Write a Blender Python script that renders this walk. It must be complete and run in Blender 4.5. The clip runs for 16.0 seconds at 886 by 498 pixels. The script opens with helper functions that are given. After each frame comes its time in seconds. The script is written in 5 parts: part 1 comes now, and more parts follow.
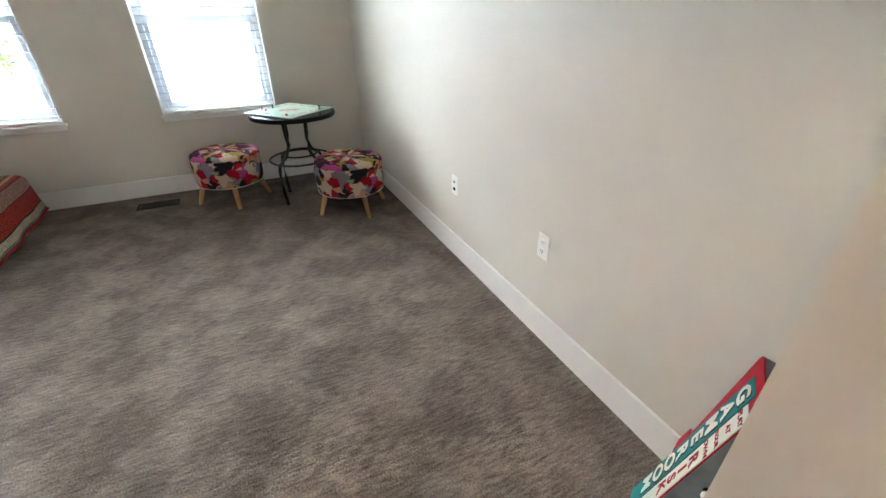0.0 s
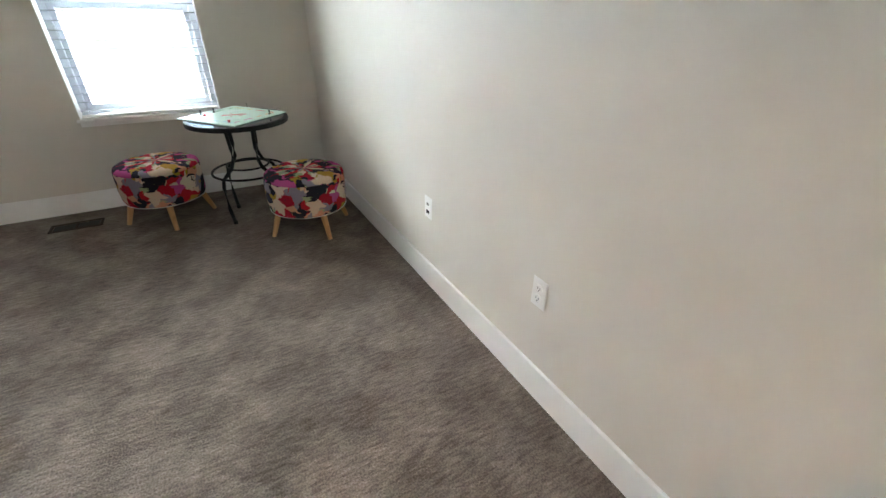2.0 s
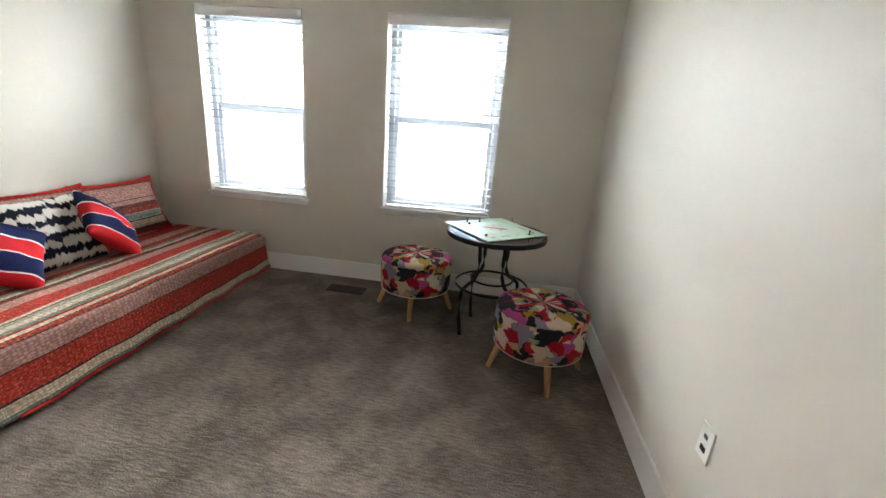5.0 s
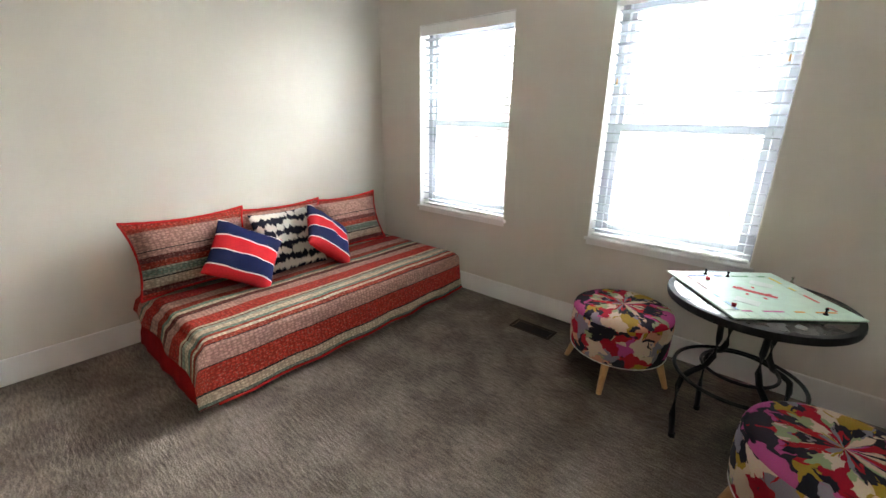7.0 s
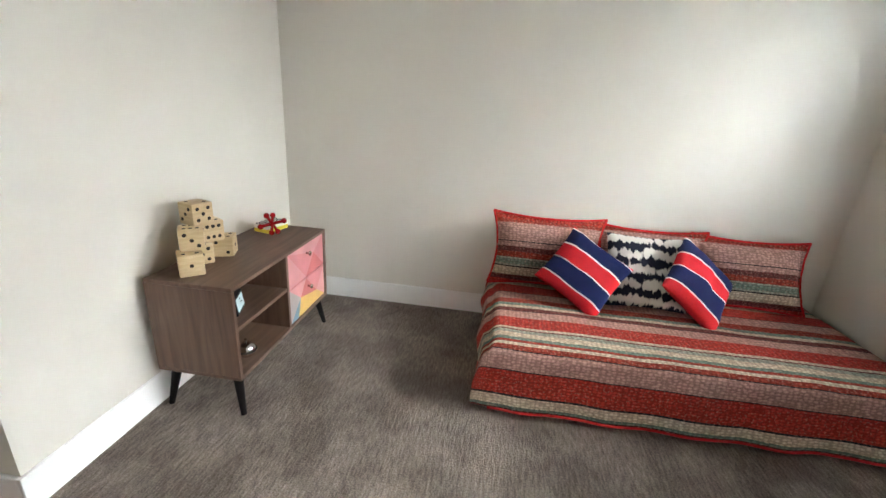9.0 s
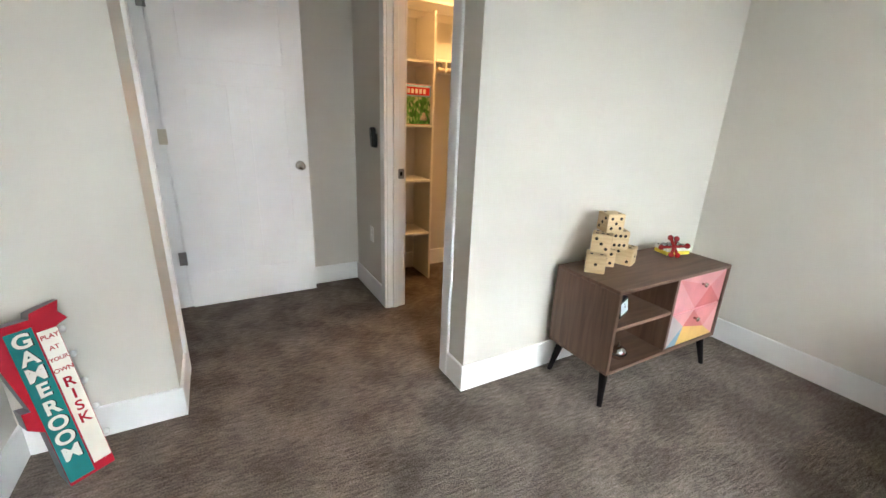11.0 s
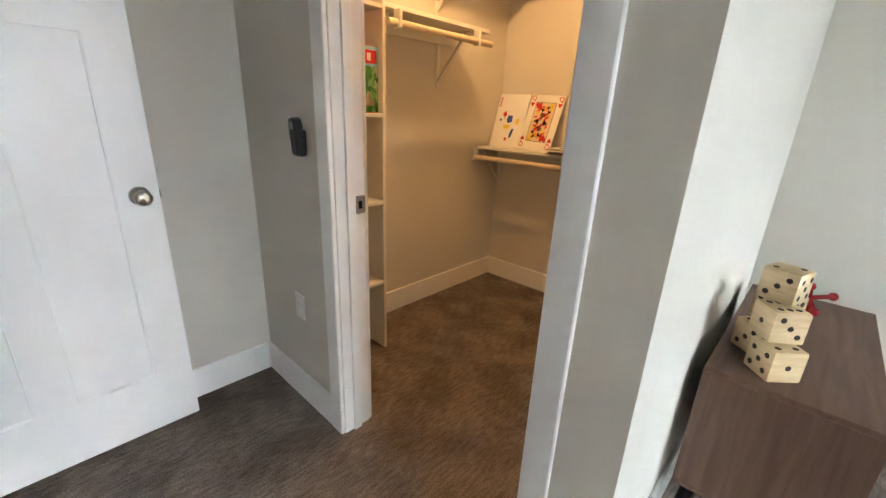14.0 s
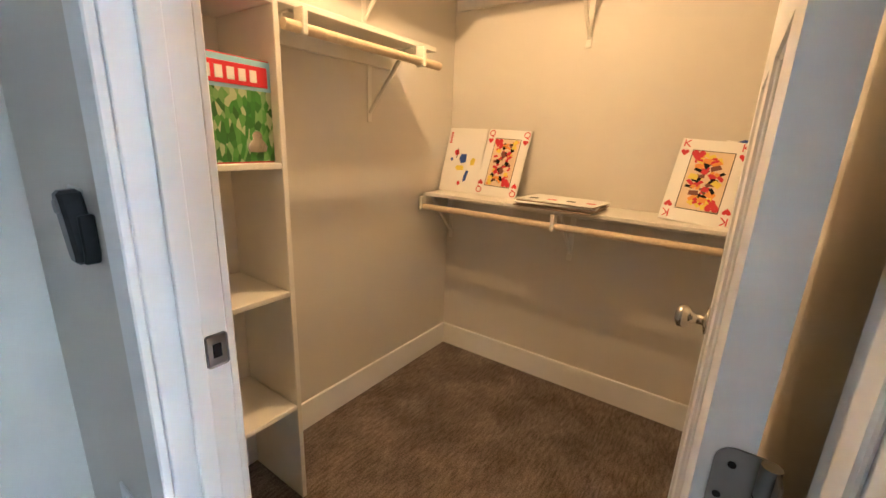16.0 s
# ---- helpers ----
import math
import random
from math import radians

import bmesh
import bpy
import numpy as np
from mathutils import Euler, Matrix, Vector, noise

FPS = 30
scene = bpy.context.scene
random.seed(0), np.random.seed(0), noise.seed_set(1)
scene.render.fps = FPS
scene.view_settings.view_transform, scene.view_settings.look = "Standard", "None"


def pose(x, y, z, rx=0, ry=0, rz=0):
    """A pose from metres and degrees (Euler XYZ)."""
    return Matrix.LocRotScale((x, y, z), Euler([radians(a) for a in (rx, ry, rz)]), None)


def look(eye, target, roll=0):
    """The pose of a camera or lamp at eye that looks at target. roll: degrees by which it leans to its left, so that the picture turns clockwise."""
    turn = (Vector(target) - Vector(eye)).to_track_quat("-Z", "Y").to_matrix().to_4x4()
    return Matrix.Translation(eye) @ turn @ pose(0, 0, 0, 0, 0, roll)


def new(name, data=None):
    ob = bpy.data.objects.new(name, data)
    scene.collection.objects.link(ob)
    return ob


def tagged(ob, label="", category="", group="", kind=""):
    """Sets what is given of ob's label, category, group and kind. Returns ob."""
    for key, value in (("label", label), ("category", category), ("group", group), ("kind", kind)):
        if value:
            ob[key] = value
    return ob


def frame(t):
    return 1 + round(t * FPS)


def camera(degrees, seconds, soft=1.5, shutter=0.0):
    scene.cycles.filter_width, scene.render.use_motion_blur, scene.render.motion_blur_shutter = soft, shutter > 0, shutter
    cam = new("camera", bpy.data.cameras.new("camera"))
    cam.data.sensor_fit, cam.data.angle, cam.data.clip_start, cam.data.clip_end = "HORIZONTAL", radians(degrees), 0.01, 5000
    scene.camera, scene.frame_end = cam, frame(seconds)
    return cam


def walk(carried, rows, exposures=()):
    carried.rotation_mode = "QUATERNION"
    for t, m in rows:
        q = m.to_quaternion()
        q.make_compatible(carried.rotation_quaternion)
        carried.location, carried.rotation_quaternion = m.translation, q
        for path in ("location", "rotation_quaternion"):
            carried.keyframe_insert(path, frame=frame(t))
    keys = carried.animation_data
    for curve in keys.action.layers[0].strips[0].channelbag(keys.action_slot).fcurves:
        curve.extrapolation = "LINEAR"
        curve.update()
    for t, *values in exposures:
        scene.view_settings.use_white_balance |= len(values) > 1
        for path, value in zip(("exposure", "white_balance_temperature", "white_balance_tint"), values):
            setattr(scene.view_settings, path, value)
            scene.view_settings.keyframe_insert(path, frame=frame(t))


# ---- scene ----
cam = camera(94.8, 16.0)
PATH = [
    (0, (0.568, 0.636, 1.299), (1.316, 2.209, 0.315), -0.4),
    (0.5, (0.561, 0.659, 1.281), (1.3, 2.186, 0.222), -2.0),
    (1, (0.63, 0.728, 1.279), (1.522, 2.182, 0.234), -0.7),
    (1.5, (0.699, 0.839, 1.268), (1.685, 2.235, 0.231), 1.1),
    (2, (0.726, 0.985, 1.291), (1.598, 2.484, 0.295), 1.0),
    (2.5, (0.794, 1.157, 1.309), (1.537, 2.818, 0.48), 0.5),
    (3, (0.826, 1.314, 1.321), (1.385, 3.06, 0.521), 0.7),
    (3.5, (0.815, 1.397, 1.299), (1.055, 3.22, 0.511), 0.6),
    (4, (0.816, 1.429, 1.289), (0.779, 3.309, 0.607), 2.2),
    (4.2, (0.822, 1.451, 1.29), (0.759, 3.359, 0.694), 3.2),
    (6.3, (0.998, 1.812, 1.352), (0.179, 3.526, 0.726), 2.5),
    (6.5, (0.969, 1.898, 1.347), (0.029, 3.551, 0.727), 2.0),
    (7, (0.923, 2.105, 1.345), (-0.305, 3.563, 0.738), 0.9),
    (7.5, (0.925, 2.272, 1.329), (-0.573, 3.424, 0.675), 5.9),
    (8, (0.849, 2.453, 1.343), (-0.86, 3.295, 0.734), 5.2),
    (8.5, (0.701, 2.491, 1.333), (-1.147, 2.934, 0.71), 5.2),
    (9, (0.663, 2.601, 1.338), (-1.216, 2.376, 0.692), 3.8),
    (9.5, (0.659, 2.636, 1.323), (-1.093, 1.909, 0.688), 5.1),
    (10, (0.721, 2.677, 1.308), (-0.757, 1.491, 0.668), 3.9),
    (10.2, (0.745, 2.687, 1.321), (-0.602, 1.361, 0.669), 3.2),
    (12.3, (0.896, 2.373, 1.316), (0.196, 0.58, 0.772), 3.9),
    (12.5, (0.883, 2.279, 1.324), (0.127, 0.506, 0.791), 3.4),
    (13, (0.817, 1.973, 1.313), (-0.104, 0.279, 0.782), 3.8),
    (13.5, (0.702, 1.638, 1.303), (-0.403, 0.094, 0.674), 2.6),
    (14, (0.595, 1.35, 1.288), (-0.798, 0.068, 0.643), 2.5),
    (14.5, (0.396, 1.158, 1.289), (-1.117, 0.021, 0.643), 1.7),
    (15, (0.239, 1.017, 1.287), (-1.347, -0.015, 0.639), 2.5),
    (15.5, (0.13, 0.89, 1.285), (-1.461, -0.115, 0.607), 0.8),
    (16, (0.075, 0.89, 1.351), (-1.511, -0.212, 0.83), 2.3),
]
walk(cam, [(t, look(eye, target, roll)) for t, eye, target, roll in PATH], [
    (0.0, 5.18, 6600, 8), (3.0, 4.88, 6700, 8), (4.2, 4.82, 6850, 9), (6.5, 4.98, 7100, 12), (8.2, 4.85, 7000, 12), (9.0, 4.93, 6800, 11), (10.0, 5.15, 6700, 10), (12.5, 4.98, 6450, 8), (14.0, 5.25, 6300, 8), (15.0, 5.60, 5800, 6), (16.0, 5.58, 5200, 4)])

# ---- world, sun, large lights ----
world = bpy.data.worlds.new("sky")
scene.world = world
world.use_nodes = True
wn = world.node_tree.nodes
sky = wn.new("ShaderNodeTexSky")
sky.sky_type, sky.sun_disc, sky.sun_elevation, sky.sun_rotation = "NISHITA", False, radians(52), radians(150)
wn["Background"].inputs[1].default_value = 0.05
world.node_tree.links.new(sky.outputs[0], wn["Background"].inputs[0])

sun = new("sun", bpy.data.lights.new("sun", "SUN"))
sun.data.energy, sun.data.angle, sun.data.color = 2.0, radians(0.5), (1.0, 0.95, 0.88)
sun.matrix_world = look((6, -9, 14), (0, 0, 0))


LOW_SKY, HIGH_SKY = 30.0, 20.0


def area(name, eye, target, sx, sy, watts, colour, spread):
    lamp = new(name, bpy.data.lights.new(name, "AREA"))
    lamp.data.shape, lamp.data.size, lamp.data.size_y = "RECTANGLE", sx, sy
    lamp.data.energy, lamp.data.color, lamp.data.spread = watts, colour, radians(spread)
    lamp.matrix_world = look(eye, target)
    return lamp


# the open sky beyond the windows, above the roofs across the street
for side, x in (("west", -1.06), ("east", 0.43)):
    area(f"low_sky_light_{side}", (2.2 * x - 0.1, 7.0, 3.2), (x, 0.0, 1.6), 4.0, 3.0, LOW_SKY, (0.86, 0.94, 1.0), 150)
    area(f"high_sky_light_{side}", (x, 6.0, 2.95), (0.9 * x, 3.6, 0.7), 1.6, 1.2, HIGH_SKY, (0.82, 0.93, 1.0), 84)

# ---- materials ----


def material(name, rgb, rough=0.6, metal=0.0, spots=0.12, scale=8.0, bump=0.0, bump_scale=200.0, coat=0.0, emit=0.0, spec=0.4):
    """A painted, woven or metal surface with soft large variation and fine grain."""
    m = bpy.data.materials.new(name)
    m.use_nodes = True
    n, l = m.node_tree.nodes, m.node_tree.links
    b = n["Principled BSDF"]
    b.inputs["Roughness"].default_value, b.inputs["Metallic"].default_value = rough, metal
    b.inputs["Coat Weight"].default_value, b.inputs["Specular IOR Level"].default_value = coat, spec
    co = n.new("ShaderNodeTexCoord")
    big = n.new("ShaderNodeTexNoise")
    big.inputs["Scale"].default_value, big.inputs["Detail"].default_value = scale, 4
    l.new(co.outputs["Object"], big.inputs["Vector"])
    ramp = n.new("ShaderNodeValToRGB")
    ramp.color_ramp.elements[0].position, ramp.color_ramp.elements[1].position = 0.3, 0.7
    ramp.color_ramp.elements[0].color = (*[c * (1 - spots) for c in rgb], 1)
    ramp.color_ramp.elements[1].color = (*[min(1, c * (1 + spots)) for c in rgb], 1)
    l.new(big.outputs["Fac"], ramp.inputs[0])
    l.new(ramp.outputs[0], b.inputs["Base Color"])
    if bump:
        fine = n.new("ShaderNodeTexNoise")
        fine.inputs["Scale"].default_value, fine.inputs["Detail"].default_value = bump_scale, 3
        l.new(co.outputs["Object"], fine.inputs["Vector"])
        bp = n.new("ShaderNodeBump")
        bp.inputs["Strength"].default_value, bp.inputs["Distance"].default_value = bump, 0.002
        l.new(fine.outputs["Fac"], bp.inputs["Height"])
        l.new(bp.outputs[0], b.inputs["Normal"])
    if emit:
        b.inputs["Emission Color"].default_value, b.inputs["Emission Strength"].default_value = (*rgb, 1), emit
    return m


def carpet_material():
    m = bpy.data.materials.new("carpet")
    m.use_nodes = True
    n, l = m.node_tree.nodes, m.node_tree.links
    b = n["Principled BSDF"]
    b.inputs["Roughness"].default_value = 1.0
    b.inputs["Specular IOR Level"].default_value = 0.0
    co = n.new("ShaderNodeTexCoord")

    def noise_tex(scale, detail, stretch=(1, 1, 1), rot=0.0):
        mp = n.new("ShaderNodeMapping")
        mp.inputs["Scale"].default_value, mp.inputs["Rotation"].default_value = stretch, (0, 0, rot)
        t = n.new("ShaderNodeTexNoise")
        t.inputs["Scale"].default_value, t.inputs["Detail"].default_value = scale, detail
        l.new(co.outputs["Object"], mp.inputs["Vector"])
        l.new(mp.outputs[0], t.inputs["Vector"])
        return t

    patches, tufts, rows = noise_tex(4.2, 9), noise_tex(150, 5), noise_tex(85, 4, (0.22, 1, 1), 0.38)
    brushed = noise_tex(1.7, 6, (1, 0.7, 1), 0.6)

    def mix(a, bsock, f, kind="MIX"):
        x = n.new("ShaderNodeMix")
        x.data_type, x.blend_type = "RGBA", kind
        for sock, v in ((x.inputs[6], a), (x.inputs[7], bsock)):
            if isinstance(v, tuple):
                sock.default_value = v
            else:
                l.new(v, sock)
        if isinstance(f, float):
            x.inputs[0].default_value = f
        else:
            l.new(f, x.inputs[0])
        return x.outputs[2]

    def ramp(t, lo, hi, a, c):
        r = n.new("ShaderNodeValToRGB")
        r.color_ramp.elements[0].position, r.color_ramp.elements[1].position = lo, hi
        r.color_ramp.elements[0].color, r.color_ramp.elements[1].color = a, c
        l.new(t.outputs["Fac"], r.inputs[0])
        return r.outputs[0]

    base = ramp(patches, 0.40, 0.60, (0.156, 0.127, 0.107, 1), (0.236, 0.194, 0.167, 1))
    base = mix(base, ramp(brushed, 0.42, 0.58, (0.86, 0.85, 0.84, 1), (1.12, 1.12, 1.12, 1)), 0.5, "MULTIPLY")
    base = mix(base, ramp(rows, 0.3, 0.7, (0.5, 0.48, 0.46, 1), (1.35, 1.35, 1.35, 1)), 0.7, "MULTIPLY")
    base = mix(base, ramp(tufts, 0.36, 0.64, (0.55, 0.54, 0.53, 1), (1.4, 1.4, 1.4, 1)), 0.6, "MULTIPLY")
    l.new(base, b.inputs["Base Color"])
    add = n.new("ShaderNodeMath")
    add.operation = "ADD"
    l.new(tufts.outputs["Fac"], add.inputs[0])
    l.new(rows.outputs["Fac"], add.inputs[1])
    bp = n.new("ShaderNodeBump")
    bp.inputs["Strength"].default_value, bp.inputs["Distance"].default_value = 0.9, 0.010
    l.new(add.outputs[0], bp.inputs["Height"])
    l.new(bp.outputs[0], b.inputs["Normal"])
    return m


def wood_material(name, dark, light, stretch=(1, 12, 12), scale=3.0, rough=0.5):
    m = bpy.data.materials.new(name)
    m.use_nodes = True
    n, l = m.node_tree.nodes, m.node_tree.links
    b = n["Principled BSDF"]
    b.inputs["Roughness"].default_value = rough
    co, mp, t = n.new("ShaderNodeTexCoord"), n.new("ShaderNodeMapping"), n.new("ShaderNodeTexNoise")
    mp.inputs["Scale"].default_value = stretch
    t.inputs["Scale"].default_value, t.inputs["Detail"].default_value, t.inputs["Distortion"].default_value = scale, 8, 0.6
    r = n.new("ShaderNodeValToRGB")
    r.color_ramp.elements[0].position, r.color_ramp.elements[1].position = 0.3, 0.72
    r.color_ramp.elements[0].color, r.color_ramp.elements[1].color = (*dark, 1), (*light, 1)
    bp = n.new("ShaderNodeBump")
    bp.inputs["Strength"].default_value, bp.inputs["Distance"].default_value = 0.15, 0.001
    for a, c in ((co.outputs["Object"], mp.inputs["Vector"]), (mp.outputs[0], t.inputs["Vector"]), (t.outputs["Fac"], r.inputs[0]),
                 (r.outputs[0], b.inputs["Base Color"]), (t.outputs["Fac"], bp.inputs["Height"]), (bp.outputs[0], b.inputs["Normal"])):
        l.new(a, c)
    return m


DYES = {
    "red": (0.46, 0.048, 0.034), "rust": (0.33, 0.055, 0.036), "pink": (0.50, 0.29, 0.25), "cream": (0.58, 0.50, 0.38), "green": (0.17, 0.24, 0.20),
    "black": (0.035, 0.035, 0.035), "brown": (0.16, 0.05, 0.045), "sage": (0.30, 0.34, 0.28), "navy": (0.014, 0.020, 0.070), "scarlet": (0.55, 0.022, 0.028),
    "white": (0.75, 0.72, 0.68),
}


def striped_material(name, bands, lace=0.62, border=None, motif=46.0):
    """Bands of woven colour across the cloth (UV, in metres: u along the bands, v across them), with small motifs inside the bands."""
    m = bpy.data.materials.new(name)
    m.use_nodes = True
    n, l = m.node_tree.nodes, m.node_tree.links
    b = n["Principled BSDF"]
    b.inputs["Roughness"].default_value, b.inputs["Specular IOR Level"].default_value = 0.95, 0.08
    total = sum(w for _, w in bands)
    uv = n.new("ShaderNodeUVMap")
    sep = n.new("ShaderNodeSeparateXYZ")
    l.new(uv.outputs[0], sep.inputs[0])
    wob = n.new("ShaderNodeTexNoise")
    wob.inputs["Scale"].default_value = 7
    l.new(uv.outputs[0], wob.inputs["Vector"])
    shift = n.new("ShaderNodeMath")
    shift.operation, shift.inputs[1].default_value = "MULTIPLY_ADD", 0.006
    l.new(wob.outputs["Fac"], shift.inputs[0])
    l.new(sep.outputs[1], shift.inputs[2])
    div = n.new("ShaderNodeMath")
    div.operation, div.inputs[1].default_value = "DIVIDE", total
    l.new(shift.outputs[0], div.inputs[0])
    ramp = n.new("ShaderNodeValToRGB")
    ramp.color_ramp.interpolation = "CONSTANT"
    at = 0.0
    for i, (dye, w) in enumerate(bands):
        e = ramp.color_ramp.elements[i] if i < 2 else ramp.color_ramp.elements.new(min(at, 0.999))
        e.position, e.color = min(at, 0.999), (*DYES[dye], 1)
        at += w / total
    l.new(div.outputs[0], ramp.inputs[0])
    out = ramp.outputs[0]
    if lace:
        mp = n.new("ShaderNodeMapping")
        mp.inputs["Scale"].default_value = (1, 1.6, 1)
        vor = n.new("ShaderNodeTexVoronoi")
        vor.inputs["Scale"].default_value, vor.inputs["Randomness"].default_value = motif, 0.45
        l.new(uv.outputs[0], mp.inputs["Vector"])
        l.new(mp.outputs[0], vor.inputs["Vector"])
        r2 = n.new("ShaderNodeValToRGB")
        r2.color_ramp.elements[0].position, r2.color_ramp.elements[1].position = 0.25, 0.55
        r2.color_ramp.elements[0].color, r2.color_ramp.elements[1].color = (1.08, 1.04, 1.0, 1), (0.34, 0.28, 0.28, 1)
        l.new(vor.outputs["Distance"], r2.inputs[0])
        chk = n.new("ShaderNodeTexChecker")
        mp2 = n.new("ShaderNodeMapping")
        mp2.inputs["Scale"].default_value = (62, 105, 1)
        mp2.inputs["Rotation"].default_value = (0, 0, 0.12)
        chk.inputs["Scale"].default_value = 1.0
        chk.inputs["Color1"].default_value, chk.inputs["Color2"].default_value = (1, 1, 1, 1), (0.55, 0.5, 0.5, 1)
        l.new(uv.outputs[0], mp2.inputs["Vector"])
        l.new(mp2.outputs[0], chk.inputs["Vector"])
        mc = n.new("ShaderNodeMix")
        mc.data_type, mc.blend_type = "RGBA", "MULTIPLY"
        mc.inputs[0].default_value = 0.22
        l.new(out, mc.inputs[6])
        l.new(chk.outputs["Color"], mc.inputs[7])
        out = mc.outputs[2]
        mx = n.new("ShaderNodeMix")
        mx.data_type, mx.blend_type = "RGBA", "MULTIPLY"
        mx.inputs[0].default_value = lace
        l.new(out, mx.inputs[6])
        l.new(r2.outputs[0], mx.inputs[7])
        out = mx.outputs[2]
    if lace:
        fleck, r4, mf = n.new("ShaderNodeTexNoise"), n.new("ShaderNodeValToRGB"), n.new("ShaderNodeMix")
        fleck.inputs["Scale"].default_value, fleck.inputs["Detail"].default_value = 95, 2
        r4.color_ramp.elements[0].position, r4.color_ramp.elements[1].position = 0.56, 0.66
        r4.color_ramp.elements[0].color, r4.color_ramp.elements[1].color = (0, 0, 0, 1), (0.22, 0.22, 0.22, 1)
        mf.data_type = "RGBA"
        mf.inputs[7].default_value = (0.62, 0.42, 0.32, 1)
        l.new(uv.outputs[0], fleck.inputs["Vector"])
        l.new(fleck.outputs["Fac"], r4.inputs[0])
        l.new(r4.outputs[0], mf.inputs[0])
        l.new(out, mf.inputs[6])
        out = mf.outputs[2]
    weave = n.new("ShaderNodeTexNoise")
    weave.inputs["Scale"].default_value, weave.inputs["Detail"].default_value = 160, 4
    l.new(uv.outputs[0], weave.inputs["Vector"])
    r3 = n.new("ShaderNodeValToRGB")
    r3.color_ramp.elements[0].position, r3.color_ramp.elements[1].position = 0.3, 0.7
    r3.color_ramp.elements[0].color, r3.color_ramp.elements[1].color = (0.7, 0.68, 0.66, 1), (1.2, 1.2, 1.2, 1)
    l.new(weave.outputs["Fac"], r3.inputs[0])
    mx = n.new("ShaderNodeMix")
    mx.data_type, mx.blend_type = "RGBA", "MULTIPLY"
    mx.inputs[0].default_value = 0.7
    l.new(out, mx.inputs[6])
    l.new(r3.outputs[0], mx.inputs[7])
    l.new(mx.outputs[2], b.inputs["Base Color"])
    bp = n.new("ShaderNodeBump")
    bp.inputs["Strength"].default_value, bp.inputs["Distance"].default_value = 0.5, 0.003
    l.new(weave.outputs["Fac"], bp.inputs["Height"])
    l.new(bp.outputs[0], b.inputs["Normal"])
    return m


def patchwork_material(name):
    """Printed cloth: curved petal patches in many colours."""
    m = bpy.data.materials.new(name)
    m.use_nodes = True
    n, l = m.node_tree.nodes, m.node_tree.links
    b = n["Principled BSDF"]
    b.inputs["Roughness"].default_value, b.inputs["Specular IOR Level"].default_value = 0.95, 0.1
    uv, vor, warp = n.new("ShaderNodeUVMap"), n.new("ShaderNodeTexVoronoi"), n.new("ShaderNodeTexNoise")
    warp.inputs["Scale"].default_value = 1.1
    vor.distance, vor.inputs["Exponent"].default_value = "MINKOWSKI", 0.62
    vor.inputs["Scale"].default_value, vor.inputs["Randomness"].default_value = 1.05, 0.85
    sxy, mir, cxy = n.new("ShaderNodeSeparateXYZ"), n.new("ShaderNodeMath"), n.new("ShaderNodeCombineXYZ")
    mir.operation, mir.inputs[1].default_value = "PINGPONG", 9.0
    l.new(uv.outputs[0], sxy.inputs[0])
    l.new(sxy.outputs[0], mir.inputs[0])
    l.new(mir.outputs[0], cxy.inputs[0])
    l.new(sxy.outputs[1], cxy.inputs[1])
    add = n.new("ShaderNodeVectorMath")
    add.operation = "MULTIPLY_ADD"
    add.inputs[1].default_value = (1.3, 1.3, 0)
    l.new(cxy.outputs[0], warp.inputs["Vector"])
    l.new(warp.outputs["Color"], add.inputs[0])
    l.new(cxy.outputs[0], add.inputs[2])
    l.new(add.outputs[0], vor.inputs["Vector"])
    sep = n.new("ShaderNodeSeparateColor")
    l.new(vor.outputs["Color"], sep.inputs[0])
    ramp = n.new("ShaderNodeValToRGB")
    ramp.color_ramp.interpolation = "CONSTANT"
    prints = [(0.56, 0.42, 0.31), (0.022, 0.020, 0.030), (0.34, 0.012, 0.028), (0.030, 0.026, 0.038), (0.42, 0.07, 0.22), (0.34, 0.22, 0.035), (0.020, 0.018, 0.028),
              (0.22, 0.20, 0.24), (0.58, 0.46, 0.36), (0.028, 0.024, 0.034), (0.27, 0.33, 0.19), (0.55, 0.26, 0.17), (0.40, 0.020, 0.030)]
    for i, c in enumerate(prints):
        e = ramp.color_ramp.elements[i] if i < 2 else ramp.color_ramp.elements.new(i / len(prints))
        e.position, e.color = i / len(prints), (*c, 1)
    l.new(sep.outputs[0], ramp.inputs[0])
    weave = n.new("ShaderNodeTexNoise")
    weave.inputs["Scale"].default_value = 25
    l.new(uv.outputs[0], weave.inputs["Vector"])
    mx = n.new("ShaderNodeMix")
    mx.data_type, mx.blend_type = "RGBA", "OVERLAY"
    mx.inputs[0].default_value = 0.25
    l.new(ramp.outputs[0], mx.inputs[6])
    l.new(weave.outputs["Color"], mx.inputs[7])
    l.new(mx.outputs[2], b.inputs["Base Color"])
    bp = n.new("ShaderNodeBump")
    bp.inputs["Strength"].default_value, bp.inputs["Distance"].default_value = 0.3, 0.002
    l.new(weave.outputs["Fac"], bp.inputs["Height"])
    l.new(bp.outputs[0], b.inputs["Normal"])
    return m


